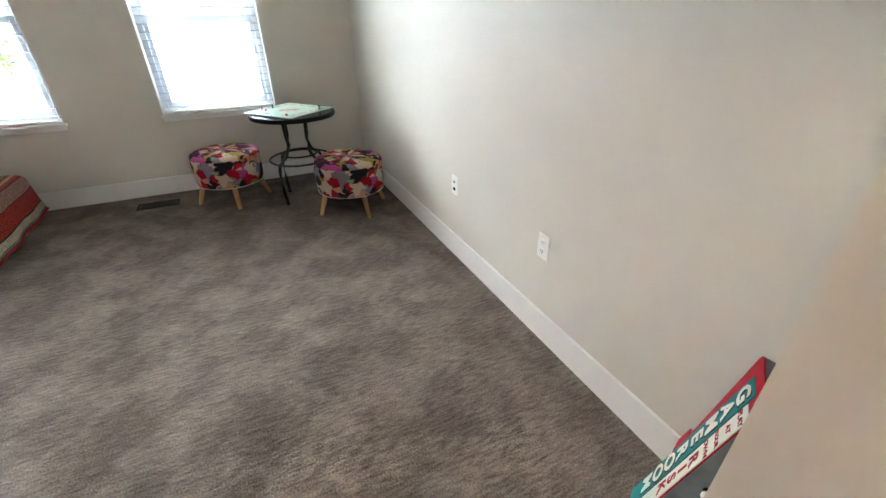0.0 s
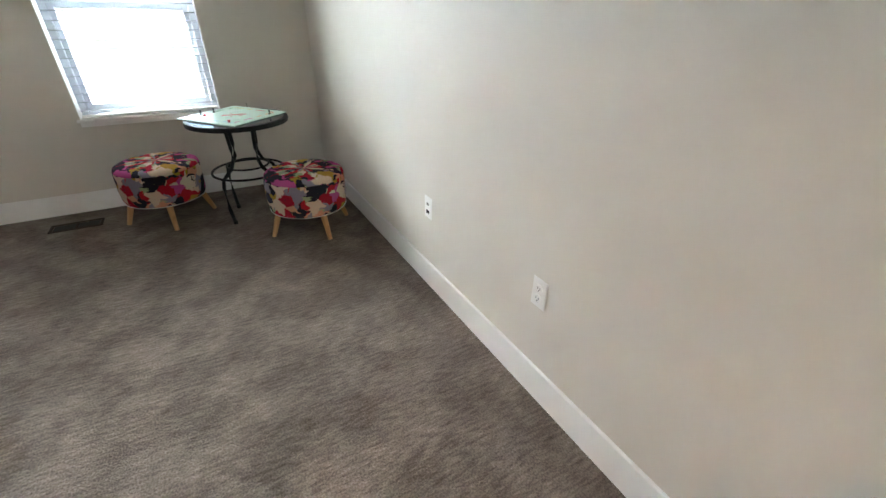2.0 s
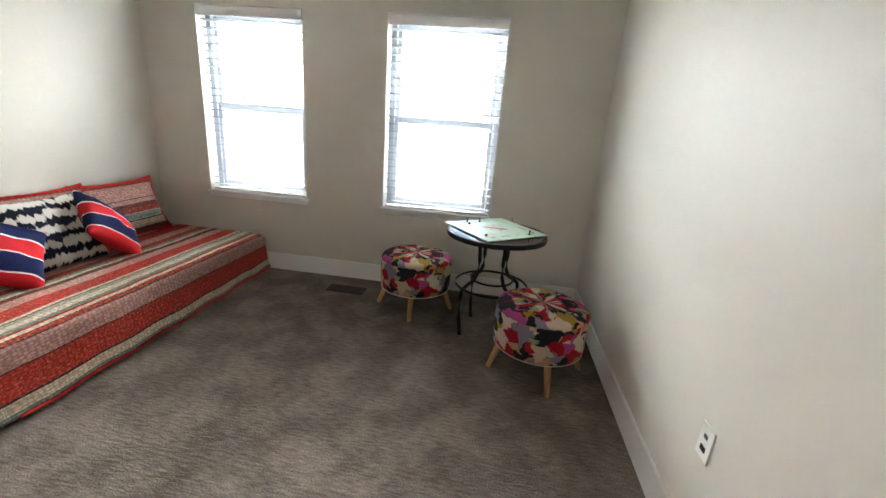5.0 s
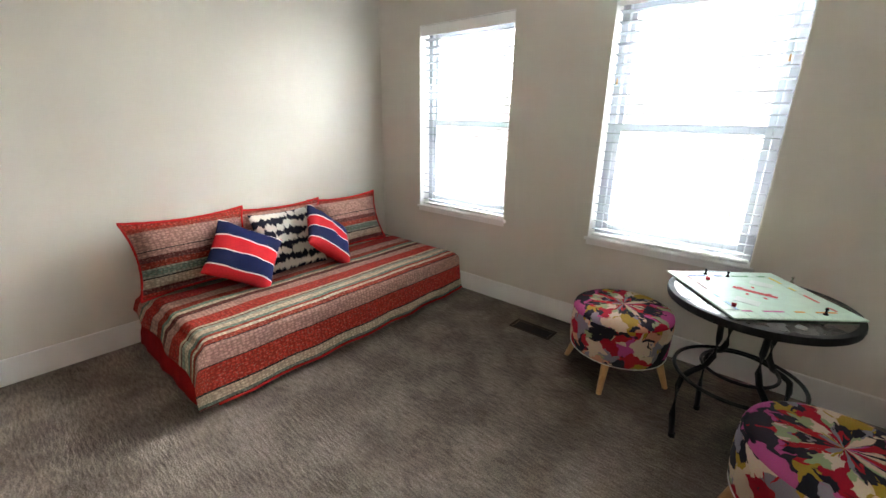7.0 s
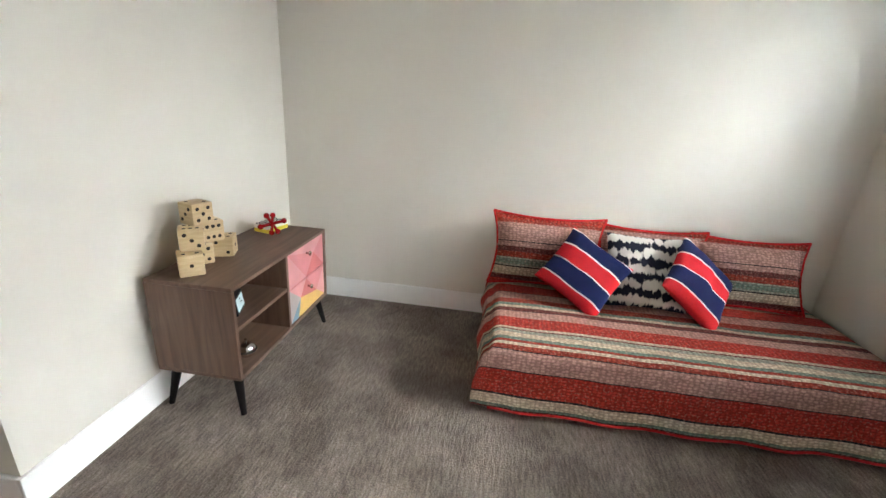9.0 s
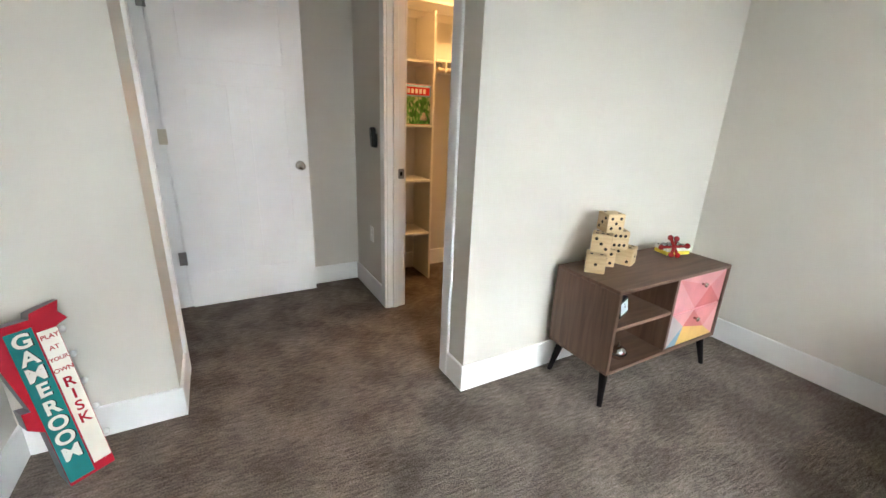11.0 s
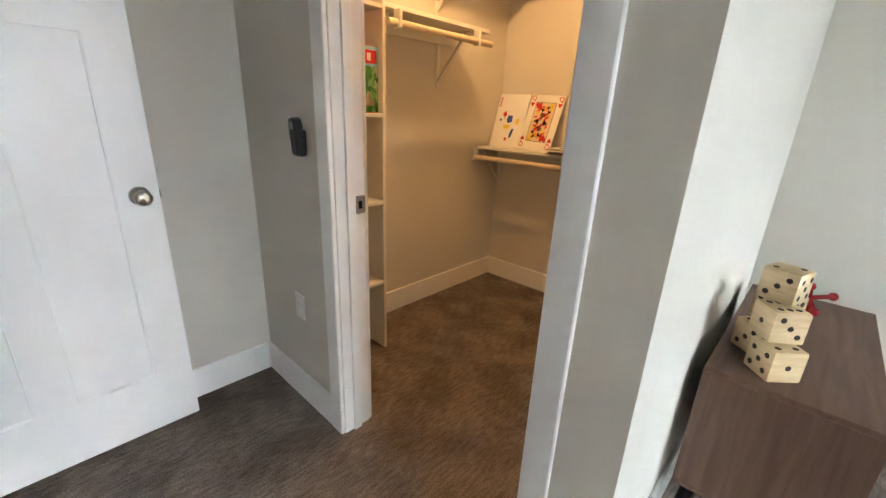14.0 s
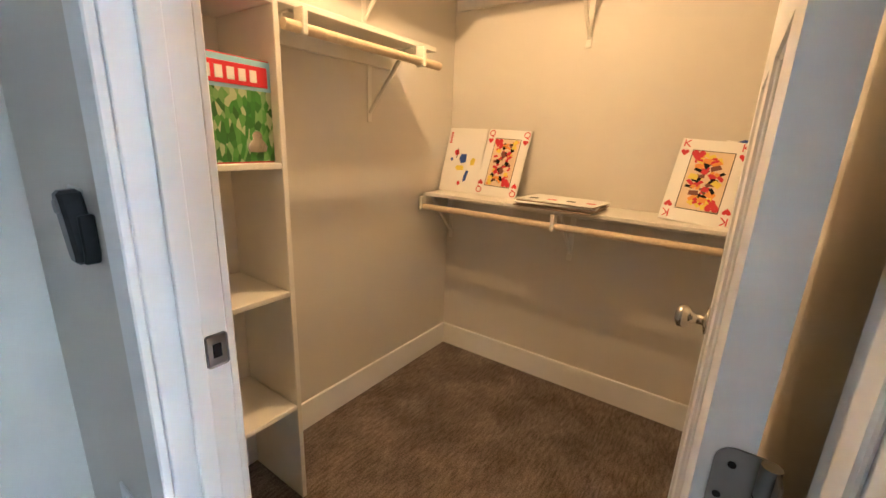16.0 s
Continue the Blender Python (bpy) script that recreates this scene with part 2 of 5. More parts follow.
def tie_dye_material(name):
    m = bpy.data.materials.new(name)
    m.use_nodes = True
    n, l = m.node_tree.nodes, m.node_tree.links
    b = n["Principled BSDF"]
    b.inputs["Roughness"].default_value, b.inputs["Specular IOR Level"].default_value = 0.95, 0.08
    uv, t, mp, w = n.new("ShaderNodeUVMap"), n.new("ShaderNodeTexNoise"), n.new("ShaderNodeMapping"), n.new("ShaderNodeTexWave")
    mp.inputs["Scale"].default_value = (1.0, 0.25, 1)
    t.inputs["Scale"].default_value, t.inputs["Detail"].default_value = 42, 5
    w.bands_direction = "Y"
    w.inputs["Scale"].default_value, w.inputs["Distortion"].default_value, w.inputs["Detail"].default_value = 3.6, 2.2, 3
    w.inputs["Detail Scale"].default_value = 3.0
    l.new(uv.outputs[0], mp.inputs["Vector"])
    l.new(mp.outputs[0], t.inputs["Vector"])
    l.new(uv.outputs[0], w.inputs["Vector"])
    mix = n.new("ShaderNodeMath")
    mix.operation, mix.inputs[1].default_value = "MULTIPLY_ADD", 1.15
    l.new(t.outputs["Fac"], mix.inputs[0])
    half = n.new("ShaderNodeMath")
    half.operation, half.inputs[1].default_value = "MULTIPLY", 0.36
    l.new(w.outputs["Fac"], half.inputs[0])
    l.new(half.outputs[0], mix.inputs[2])
    r = n.new("ShaderNodeValToRGB")
    r.color_ramp.elements[0].position, r.color_ramp.elements[1].position = 0.70, 0.80
    r.color_ramp.elements[0].color, r.color_ramp.elements[1].color = (0.018, 0.02, 0.035, 1), (0.66, 0.63, 0.57, 1)
    l.new(mix.outputs[0], r.inputs[0])
    l.new(r.outputs[0], b.inputs["Base Color"])
    return m


def glass_material(name):
    m = bpy.data.materials.new(name)
    m.use_nodes = True
    b = m.node_tree.nodes["Principled BSDF"]
    b.inputs["Transmission Weight"].default_value, b.inputs["Roughness"].default_value, b.inputs["IOR"].default_value = 1.0, 0.0, 1.45
    return m


WALL = material("wall_paint", (0.640, 0.600, 0.532), 0.50, spots=0.02, scale=2.0, bump=0.04, bump_scale=90)
WHITE = material("white_trim_paint", (0.84, 0.83, 0.81), 0.32, spots=0.02, scale=5)
CEIL = material("ceiling_paint", (0.75, 0.74, 0.71), 0.8, spots=0.02, bump=0.2, bump_scale=90)
CARPET = carpet_material()
# white vinyl, with bluish shade beside the glaring panes mixed into its colour
VINYL = material("dimmed_white_vinyl", (0.36, 0.38, 0.41), 0.5, spots=0.02, spec=0.2)
# white slats: their backlit grey against the bright sky is put into the colour
SLAT = material("backlit_white_slat", (0.25, 0.263, 0.280), 0.9, spots=0.02, spec=0.0)
GLASS = glass_material("clear_glass")
BLACK = material("black_metal", (0.008, 0.008, 0.009), 0.5, spots=0.2, scale=30, spec=0.1)
BLACK_WOOD = material("black_wood", (0.008, 0.006, 0.006), 0.6, spots=0.2, spec=0.08)
CHROME = material("brushed_nickel", (0.55, 0.52, 0.48), 0.25, 1.0, spots=0.05)
HINGE_METAL = material("satin_nickel_hinge", (0.22, 0.21, 0.20), 0.42, 0.8, spots=0.08, scale=40)
PAINTED_HINGE = material("cream_painted_metal", (0.62, 0.56, 0.44), 0.45, spots=0.08)
WALNUT = wood_material("walnut_veneer", (0.085, 0.043, 0.027), (0.160, 0.088, 0.057))
OAK = wood_material("light_wood", (0.38, 0.19, 0.075), (0.56, 0.31, 0.13), (12, 12, 1), 4)
DICE_WOOD = wood_material("pale_pine", (0.52, 0.37, 0.20), (0.66, 0.50, 0.30), (2, 2, 14), 6, 0.6)
PIP = material("burnt_pip", (0.03, 0.022, 0.018), 0.8)
PATCHWORK = patchwork_material("petal_print_cloth")
TIEDYE = tie_dye_material("tie_dye_cloth")
QUILT = striped_material("striped_quilt_cloth", [
    ("brown", 0.012), ("green", 0.014), ("cream", 0.050), ("black", 0.007), ("red", 0.118), ("black", 0.007), ("pink", 0.092), ("black", 0.006), ("rust", 0.024),
    ("cream", 0.018), ("rust", 0.020), ("green", 0.028), ("cream", 0.040), ("sage", 0.030), ("brown", 0.012), ("cream", 0.018), ("red", 0.105), ("pink", 0.070),
    ("black", 0.006), ("brown", 0.035), ("cream", 0.025), ("green", 0.030), ("rust", 0.060), ("pink", 0.080), ("black", 0.006), ("red", 0.110), ("cream", 0.045),
    ("green", 0.030), ("pink", 0.060), ("red", 0.15)])
SHAM = striped_material("striped_sham_cloth", [
    ("red", 0.035), ("brown", 0.030), ("cream", 0.050), ("black", 0.006), ("sage", 0.012), ("green", 0.030), ("sage", 0.010), ("rust", 0.035), ("brown", 0.030),
    ("pink", 0.030), ("black", 0.005), ("pink", 0.110), ("rust", 0.020), ("red", 0.065)])
BOLD = striped_material("navy_red_striped_cloth", [
    ("scarlet", 0.060), ("white", 0.008), ("navy", 0.094), ("white", 0.008), ("scarlet", 0.090), ("white", 0.008), ("navy", 0.094), ("white", 0.008), ("scarlet", 0.08)], lace=0.0)
RED_CLOTH = material("red_cotton", (0.50, 0.022, 0.022), 0.95, spots=0.15, scale=12, bump=0.3, spec=0.05)
MATTRESS = material("dark_ticking", (0.10, 0.09, 0.08), 0.9)

# ---- mesh helpers ----


def part(name, bm, mat, parent=None, label="", smooth=False):
    me = bpy.data.meshes.new(name)
    bmesh.ops.recalc_face_normals(bm, faces=bm.faces)
    bm.to_mesh(me)
    bm.free()
    if smooth:
        me.polygons.foreach_set("use_smooth", [True] * len(me.polygons))
        if smooth is not True:
            me.set_sharp_from_angle(angle=radians(smooth))
    for x in mat if isinstance(mat, (list, tuple)) else (mat,):
        me.materials.append(x)
    ob = new(name, me)
    if parent:
        ob.parent = parent
    if label:
        ob["label"] = label
    return ob


def thing(name, label, category, group="", at=None, kind=""):
    """An Empty at the base of a thing, which parents its parts."""
    e = tagged(new(name), label, category, group, kind)
    e.empty_display_size = 0.05
    if at is not None:
        e.matrix_world = at
    return e


def add_box(bm, x0, x1, y0, y1, z0, z1, bevel=0.0, m=None, segments=1):
    made = bmesh.ops.create_cube(bm, size=1)["verts"]
    bmesh.ops.scale(bm, vec=(x1 - x0, y1 - y0, z1 - z0), verts=made)
    bmesh.ops.translate(bm, vec=((x0 + x1) / 2, (y0 + y1) / 2, (z0 + z1) / 2), verts=made)
    if m is not None:
        bmesh.ops.transform(bm, matrix=m, verts=made)
    if bevel:
        edges = list({e for v in made for e in v.link_edges})
        bmesh.ops.bevel(bm, geom=edges, offset=bevel, segments=segments, affect="EDGES", profile=0.6)
    return bm


def box(x0, x1, y0, y1, z0, z1, bevel=0.0, m=None, segments=1):
    return add_box(bmesh.new(), x0, x1, y0, y1, z0, z1, bevel, m, segments)


def add_rod(bm, a, b, r0, r1=None, sides=14):
    a, b = Vector(a), Vector(b)
    turn = (b - a).to_track_quat("Z", "Y").to_matrix().to_4x4()
    bmesh.ops.create_cone(bm, cap_ends=True, segments=sides, radius1=r0, radius2=r0 if r1 is None else r1, depth=(b - a).length,
                          matrix=Matrix.Translation((a + b) / 2) @ turn)
    return bm


def rod(a, b, r0, r1=None, sides=14):
    return add_rod(bmesh.new(), a, b, r0, r1, sides)


def add_ball(bm, c, r, seg=12):
    bmesh.ops.create_uvsphere(bm, u_segments=seg, v_segments=seg // 2 + 2, radius=r, matrix=Matrix.Translation(c))
    return bm


def lathe(profile, sides=32, bm=None):
    """Turns (radius, z) pairs round the z axis."""
    bm = bm or bmesh.new()
    rings = [[bm.verts.new((r * math.cos(2 * math.pi * i / sides), r * math.sin(2 * math.pi * i / sides), z)) for i in range(sides)] for r, z in profile]
    for a, b in zip(rings, rings[1:]):
        for i in range(sides):
            bm.faces.new((a[i], a[(i + 1) % sides], b[(i + 1) % sides], b[i]))
    bm.faces.new(rings[0])
    bm.faces.new(rings[-1])
    return bm


def sweep(points, r, sides=10, closed=False, bm=None):
    """A round tube along points."""
    bm = bm or bmesh.new()
    pts = [Vector(p) for p in points]
    rings = []
    for i, p in enumerate(pts):
        a = pts[i - 1] if i or closed else p
        b = pts[(i + 1) % len(pts)] if i + 1 < len(pts) or closed else p
        t = (b - a).normalized()
        side = t.cross(Vector((0, 0, 1)))
        side = side.normalized() if side.length > 1e-3 else Vector((1, 0, 0))
        up = side.cross(t)
        rings.append([bm.verts.new(p + r * (math.cos(2 * math.pi * k / sides) * side + math.sin(2 * math.pi * k / sides) * up)) for k in range(sides)])
    for i in range(len(rings) if closed else len(rings) - 1):
        a, b = rings[i], rings[(i + 1) % len(rings)]
        for k in range(sides):
            bm.faces.new((a[k], a[(k + 1) % sides], b[(k + 1) % sides], b[k]))
    if not closed:
        bm.faces.new(rings[0])
        bm.faces.new(rings[-1])
    return bm


def plate(outline, depth, m=None, bevel=0.0):
    """A flat polygon in the xz plane, front at y = 0, made solid towards +y."""
    bm = bmesh.new()
    f = bm.faces.new([bm.verts.new((x, 0, z)) for x, z in outline])
    made = bmesh.ops.extrude_face_region(bm, geom=[f])["geom"]
    bmesh.ops.translate(bm, vec=(0, depth, 0), verts=[v for v in made if isinstance(v, bmesh.types.BMVert)])
    if bevel:
        bmesh.ops.bevel(bm, geom=list(bm.edges), offset=bevel, segments=1, affect="EDGES")
    if m is not None:
        bmesh.ops.transform(bm, matrix=m, verts=bm.verts)
    return bm


def writing(text, size, mat, parent, m, name="lettering", thick=0.0008, bold=0.0):
    """Raised letters with the built-in font, standing in the xz plane and facing -y."""
    c = bpy.data.curves.new(name, "FONT")
    c.body, c.size, c.extrude, c.align_x, c.align_y = text, size, thick, "CENTER", "CENTER"
    c.offset = bold * size
    tmp = bpy.data.objects.new(name, c)
    me = bpy.data.meshes.new_from_object(tmp)
    bpy.data.objects.remove(tmp)
    bpy.data.curves.remove(c)
    me.transform(m @ pose(0, 0, 0, 90))
    me.materials.clear()
    me.materials.append(mat)
    ob = new(name, me)
    ob.parent = parent
    return ob


# ---- structure ----
EAST, NORTH, WEST, TOP = 1.603, 4.650, -1.950, 2.44
CLOSET_WEST = -2.050
SKIRT, THIN = 0.143, 0.015


def wall(name, axis, at, thick, lo, hi, openings=(), label="", mat=None):
    """A wall along x or y: its face at `at`, its body towards at + thick, from lo to hi, with openings (a, b, bottom, top)."""
    bm = bmesh.new()
    cuts = sorted({lo, hi, *[v for a, b, *_ in openings for v in (a, b)]})
    for a, b in zip(cuts, cuts[1:]):
        spans = [(0.0, TOP)]
        for oa, ob_, z0, z1 in openings:
            if oa <= a and b <= ob_:
                spans = [(0.0, z0), (z1, TOP)]
        for z0, z1 in spans:
            if z1 - z0 < 1e-4:
                continue
            u0, u1 = sorted((at, at + thick))
            if axis == "y":
                add_box(bm, u0, u1, a, b, z0, z1)
            else:
                add_box(bm, a, b, u0, u1, z0, z1)
    return tagged(part(name, bm, mat or WALL), label or "greige painted drywall wall", "wall", kind="structure")


WIN = ((-1.487, -0.637), (0.0, 0.858))
SILL, HEAD = 0.632, 2.026
CL0, CL1 = 0.165, 0.972
EN0, EN1 = -0.415, 0.40
DOORTOP = 2.05
wall("wall_north", "x", NORTH, 0.16, WEST - 0.26, EAST + 0.14, [(*w, SILL, HEAD) for w in WIN], "greige painted drywall wall with two windows")
wall("wall_east", "y", EAST, 0.14, 0.68, NORTH)
wall("wall_west", "y", WEST, -0.26, 1.07, NORTH)
wall("wall_closet_west", "y", CLOSET_WEST, -0.16, -0.70, 1.07)
wall("wall_cabinet_side", "x", 1.19, -0.12, WEST, -0.148)
wall("wall_closet_front", "y", -0.148, -0.12, -0.50, 1.07, [(CL0 - 0.02, CL1 + 0.02, 0.0, DOORTOP + 0.02)], "greige painted wall with the closet doorway")
wall("wall_closet_south", "x", -0.56, -0.14, CLOSET_WEST, -0.268)
wall("wall_alcove_south", "x", -0.50, -0.20, -0.268, 1.245)
wall("wall_sign_side", "x", 0.785, -0.105, 1.075, EAST)
wall("wall_entry", "y", 1.075, 0.170, -0.50, 0.68, [(EN0 - 0.02, EN1 + 0.02, 0.0, DOORTOP + 0.02)], "greige painted wall with the entry doorway")
wall("wall_hall_east", "y", 2.3, 0.1, -1.5, 0.68)
wall("wall_hall_south", "x", -1.4, -0.1, 1.245, 2.3)
wall("wall_hall_north", "x", 0.68, 0.1, EAST + 0.14, 2.4)
wall("wall_hall_west", "y", 1.245, -0.1, -1.4, -0.70)
tagged(part("ceiling", box(WEST - 0.26, 2.4, -1.5, NORTH + 0.16, TOP, TOP + 0.12), CEIL), "flat white painted drywall ceiling", "ceiling", kind="structure")
tagged(part("floor", box(WEST - 0.26, 2.4, -1.5, NORTH + 0.16, -0.12, 0.0), CARPET), "taupe cut-pile wall-to-wall carpet with vacuum marks", "carpet floor", kind="structure")


def skirting(axis, at, out, lo, hi):
    """A flat white board along a wall face, standing out by THIN towards `out` (+1 or -1)."""
    u0, u1 = sorted((at + out * 0.0005, at + out * THIN))
    if axis == "x":
        bm = box(lo, hi, u0, u1, 0, SKIRT, 0.003)
    else:
        bm = box(u0, u1, lo, hi, 0, SKIRT, 0.003)
    tagged(part("baseboard", bm, WHITE), "flat white painted baseboard", "baseboard", kind="structure")


CAS = 0.074
skirting("y", EAST, -1, 0.785, NORTH)
skirting("x", NORTH, -1, WEST, EAST - THIN)
skirting("y", WEST, 1, 1.19, NORTH - THIN)
skirting("x", 1.19, 1, WEST + THIN, -0.148 + THIN)
skirting("y", -0.148, 1, CL1 + CAS + 0.005, 1.19 + 0.0)
skirting("y", -0.148, 1, -0.50, CL0 - CAS - 0.005)
skirting("x", -0.50, 1, -0.148 + THIN, 1.075)
skirting("x", 0.785, 1, 1.075 - THIN, EAST - THIN)
skirting("y", 1.075, -1, EN1 + CAS + 0.005, 0.785)
skirting("x", -0.56, 1, CLOSET_WEST, -0.268)
skirting("y", CLOSET_WEST, 1, -0.56 + THIN, 1.07)
skirting("x", 1.07, -1, CLOSET_WEST + THIN, -0.268)


def doorway(name, x_in, x_out, y0, y1, side):
    """Jamb boards and casing round an opening in a wall across x; a door swung open away from `side` leaves no casing beside its hinges."""
    e = thing(name, "white painted wooden door frame with flat casing", "door frame", kind="structure")
    a, b = sorted((x_in, x_out))
    part("jamb", box(a, b, y0 - 0.019, y0, 0, DOORTOP, 0.002), WHITE, e)
    part("jamb", box(a, b, y1, y1 + 0.019, 0, DOORTOP, 0.002), WHITE, e)
    part("head_jamb", box(a, b, y0 - 0.019, y1 + 0.019, DOORTOP, DOORTOP + 0.019, 0.002), WHITE, e)
    for face, out in ((a, -1), (b, 1)):
        u0, u1 = sorted((face + out * 0.0006, face + out * 0.017))
        part("casing", box(u0, u1, y0 - CAS - 0.004, y0 - 0.004, 0, DOORTOP + 0.004, 0.003), WHITE, e)
        if out == side or side < 0:
            part("casing", box(u0, u1, y1 + 0.004, y1 + CAS + 0.004, 0, DOORTOP + 0.004, 0.003), WHITE, e)
        part("head_casing", box(u0, u1, y0 - CAS - 0.01, y1 + CAS + 0.01, DOORTOP + 0.005, DOORTOP + 0.09, 0.003), WHITE, e)
    return e


closet_frame = doorway("door_frame_1", -0.268, -0.148, CL0, CL1, 1)
part("door_stop", box(-0.222, -0.188, CL0, CL0 + 0.011, 0, DOORTOP, 0.002), WHITE, closet_frame)
part("door_stop", box(-0.222, -0.188, CL1 - 0.006, CL1, 0, DOORTOP, 0.002), WHITE, closet_frame)
strike = part("strike_plate", box(-0.266, -0.226, CL0, CL0 + 0.0025, 0.925, 0.990, 0.004), HINGE_METAL, closet_frame, "satin nickel strike plate")
part("latch_hole", box(-0.254, -0.238, CL0 + 0.002, CL0 + 0.0035, 0.943, 0.971, 0.001), BLACK, strike)
entry_frame = doorway("door_frame_2", 1.075, 1.245, EN0, EN1, -1)


def knob(parent, x, z, y0, out):
    """A round door knob on a face at y0, standing out towards out."""
    k = part("knob", lathe([(0.0, 0.0), (0.032, 0.0), (0.032, 0.005), (0.012, 0.009), (0.011, 0.032), (0.020, 0.038), (0.028, 0.050), (0.027, 0.060), (0.016, 0.067), (0.0, 0.068)], 24), CHROME, parent, "brushed nickel door knob", True)
    k.matrix_local = pose(x, y0, z, -90 * out)
    return k


def door_leaf(name, width, label, at, rails):
    """Three-panel door: local x from the hinge, front face at y = -0.035, back at y = 0; rails: bottom, lock and top rail heights."""
    d = thing(name, label, "door", kind="structure", at=at)
    w, h, s, t = width, 2.03, 0.125, 0.035
    bm = box(0.01, w - 0.01, -t + 0.009, -0.009, 0.01, h - 0.01)
    low0, low1, top0, top1 = rails
    cells = [(0, s, 0, h), (w - s, w, 0, h), (s, w - s, 0, low0), (s, w - s, low1, top0), (s, w - s, top1, h), (w / 2 - 0.055, w / 2 + 0.055, low0, low1)]
    for x0, x1, z0, z1 in cells:
        add_box(bm, x0, x1, -t, 0, z0, z1, 0.0)
    part("leaf", bm, WHITE, d)
    for z0, z1, spans in ((low0, low1, ((s, w / 2 - 0.055), (w / 2 + 0.055, w - s))), (top0, top1, ((s, w - s),))):
        for x0, x1 in spans:
            for y in (-t + 0.004, -0.012):
                panel = bmesh.new()
                for a0, a1, c0, c1 in ((x0, x0 + 0.006, z0, z1), (x1 - 0.006, x1, z0, z1), (x0 + 0.006, x1 - 0.006, z0, z0 + 0.006), (x0 + 0.006, x1 - 0.006, z1 - 0.006, z1)):
                    add_box(panel, a0, a1, y, y + 0.008, c0, c1, 0.002)
                part("panel_molding", panel, WHITE, d)
    return d


RAILS = (0.235, 1.455, 1.585, 1.93)
entry_door = door_leaf("door_1", 0.822, "white painted three-panel door standing open against the wall", pose(1.056, -0.410, 0.012, 0, 0, 180), RAILS)
for z in (0.31, 1.09, 1.83):
    plated = HINGE_METAL if z != 1.09 else PAINTED_HINGE
    hinge = part("hinge", rod((-0.006, -0.040, z), (-0.006, -0.040, z + 0.09), 0.007), plated, entry_door, "satin nickel hinge" if z != 1.09 else "hinge painted over in cream", 40)
    part("hinge_leaf", box(-0.045, -0.008, -0.038, -0.036, z, z + 0.09, 0.0008), plated, hinge)
knob(entry_door, 0.762, 0.950, -0.035, -1)
part("latch", box(0.822, 0.828, -0.026, -0.010, 0.935, 0.965, 0.002), CHROME, entry_door)

closet_door = door_leaf("door_2", 0.785, "white painted three-panel closet door standing open", pose(-0.277, 0.907, 0.012, 0, 0, 180.5), RAILS)
knob(closet_door, 0.720, 0.955, 0.0, 1)
knob(closet_door, 0.720, 0.955, -0.035, -1)
ARC = [(0.014 * math.cos(t), 0.014 * math.sin(t)) for t in np.linspace(0, math.pi / 2, 6)]
for z in (0.24, 1.028, 1.80):
    hinge = part("hinge", rod((-0.008, -0.044, z), (-0.008, -0.044, z + 0.089), 0.0068), HINGE_METAL, closet_door, "satin nickel butt hinge", 40)
    leaf = [(-0.042, 0.0)] + [(-0.024 + b, 0.014 - a) for a, b in ARC] + [(-0.024 + a, 0.075 + b) for a, b in ARC] + [(-0.042, 0.089)]
    part("hinge_leaf", plate(leaf, 0.0025, pose(0, 0, z, 0, 0, 90)), HINGE_METAL, hinge)
    part("hinge_leaf", box(-0.030, -0.0135, -0.049, -0.0465, z, z + 0.089, 0.0007), HINGE_METAL, hinge)
    for k in (0.0295, 0.0595):
        part("knuckle_joint", rod((-0.008, -0.044, z + k), (-0.008, -0.044, z + k + 0.0012), 0.0071), BLACK, hinge)
    for k, y in ((0.014, -0.022), (0.0445, -0.017), (0.075, -0.022)):
        part("screw", rod((-0.0022, y, z + k), (-0.0034, y, z + k), 0.0030, sides=10), BLACK, hinge)


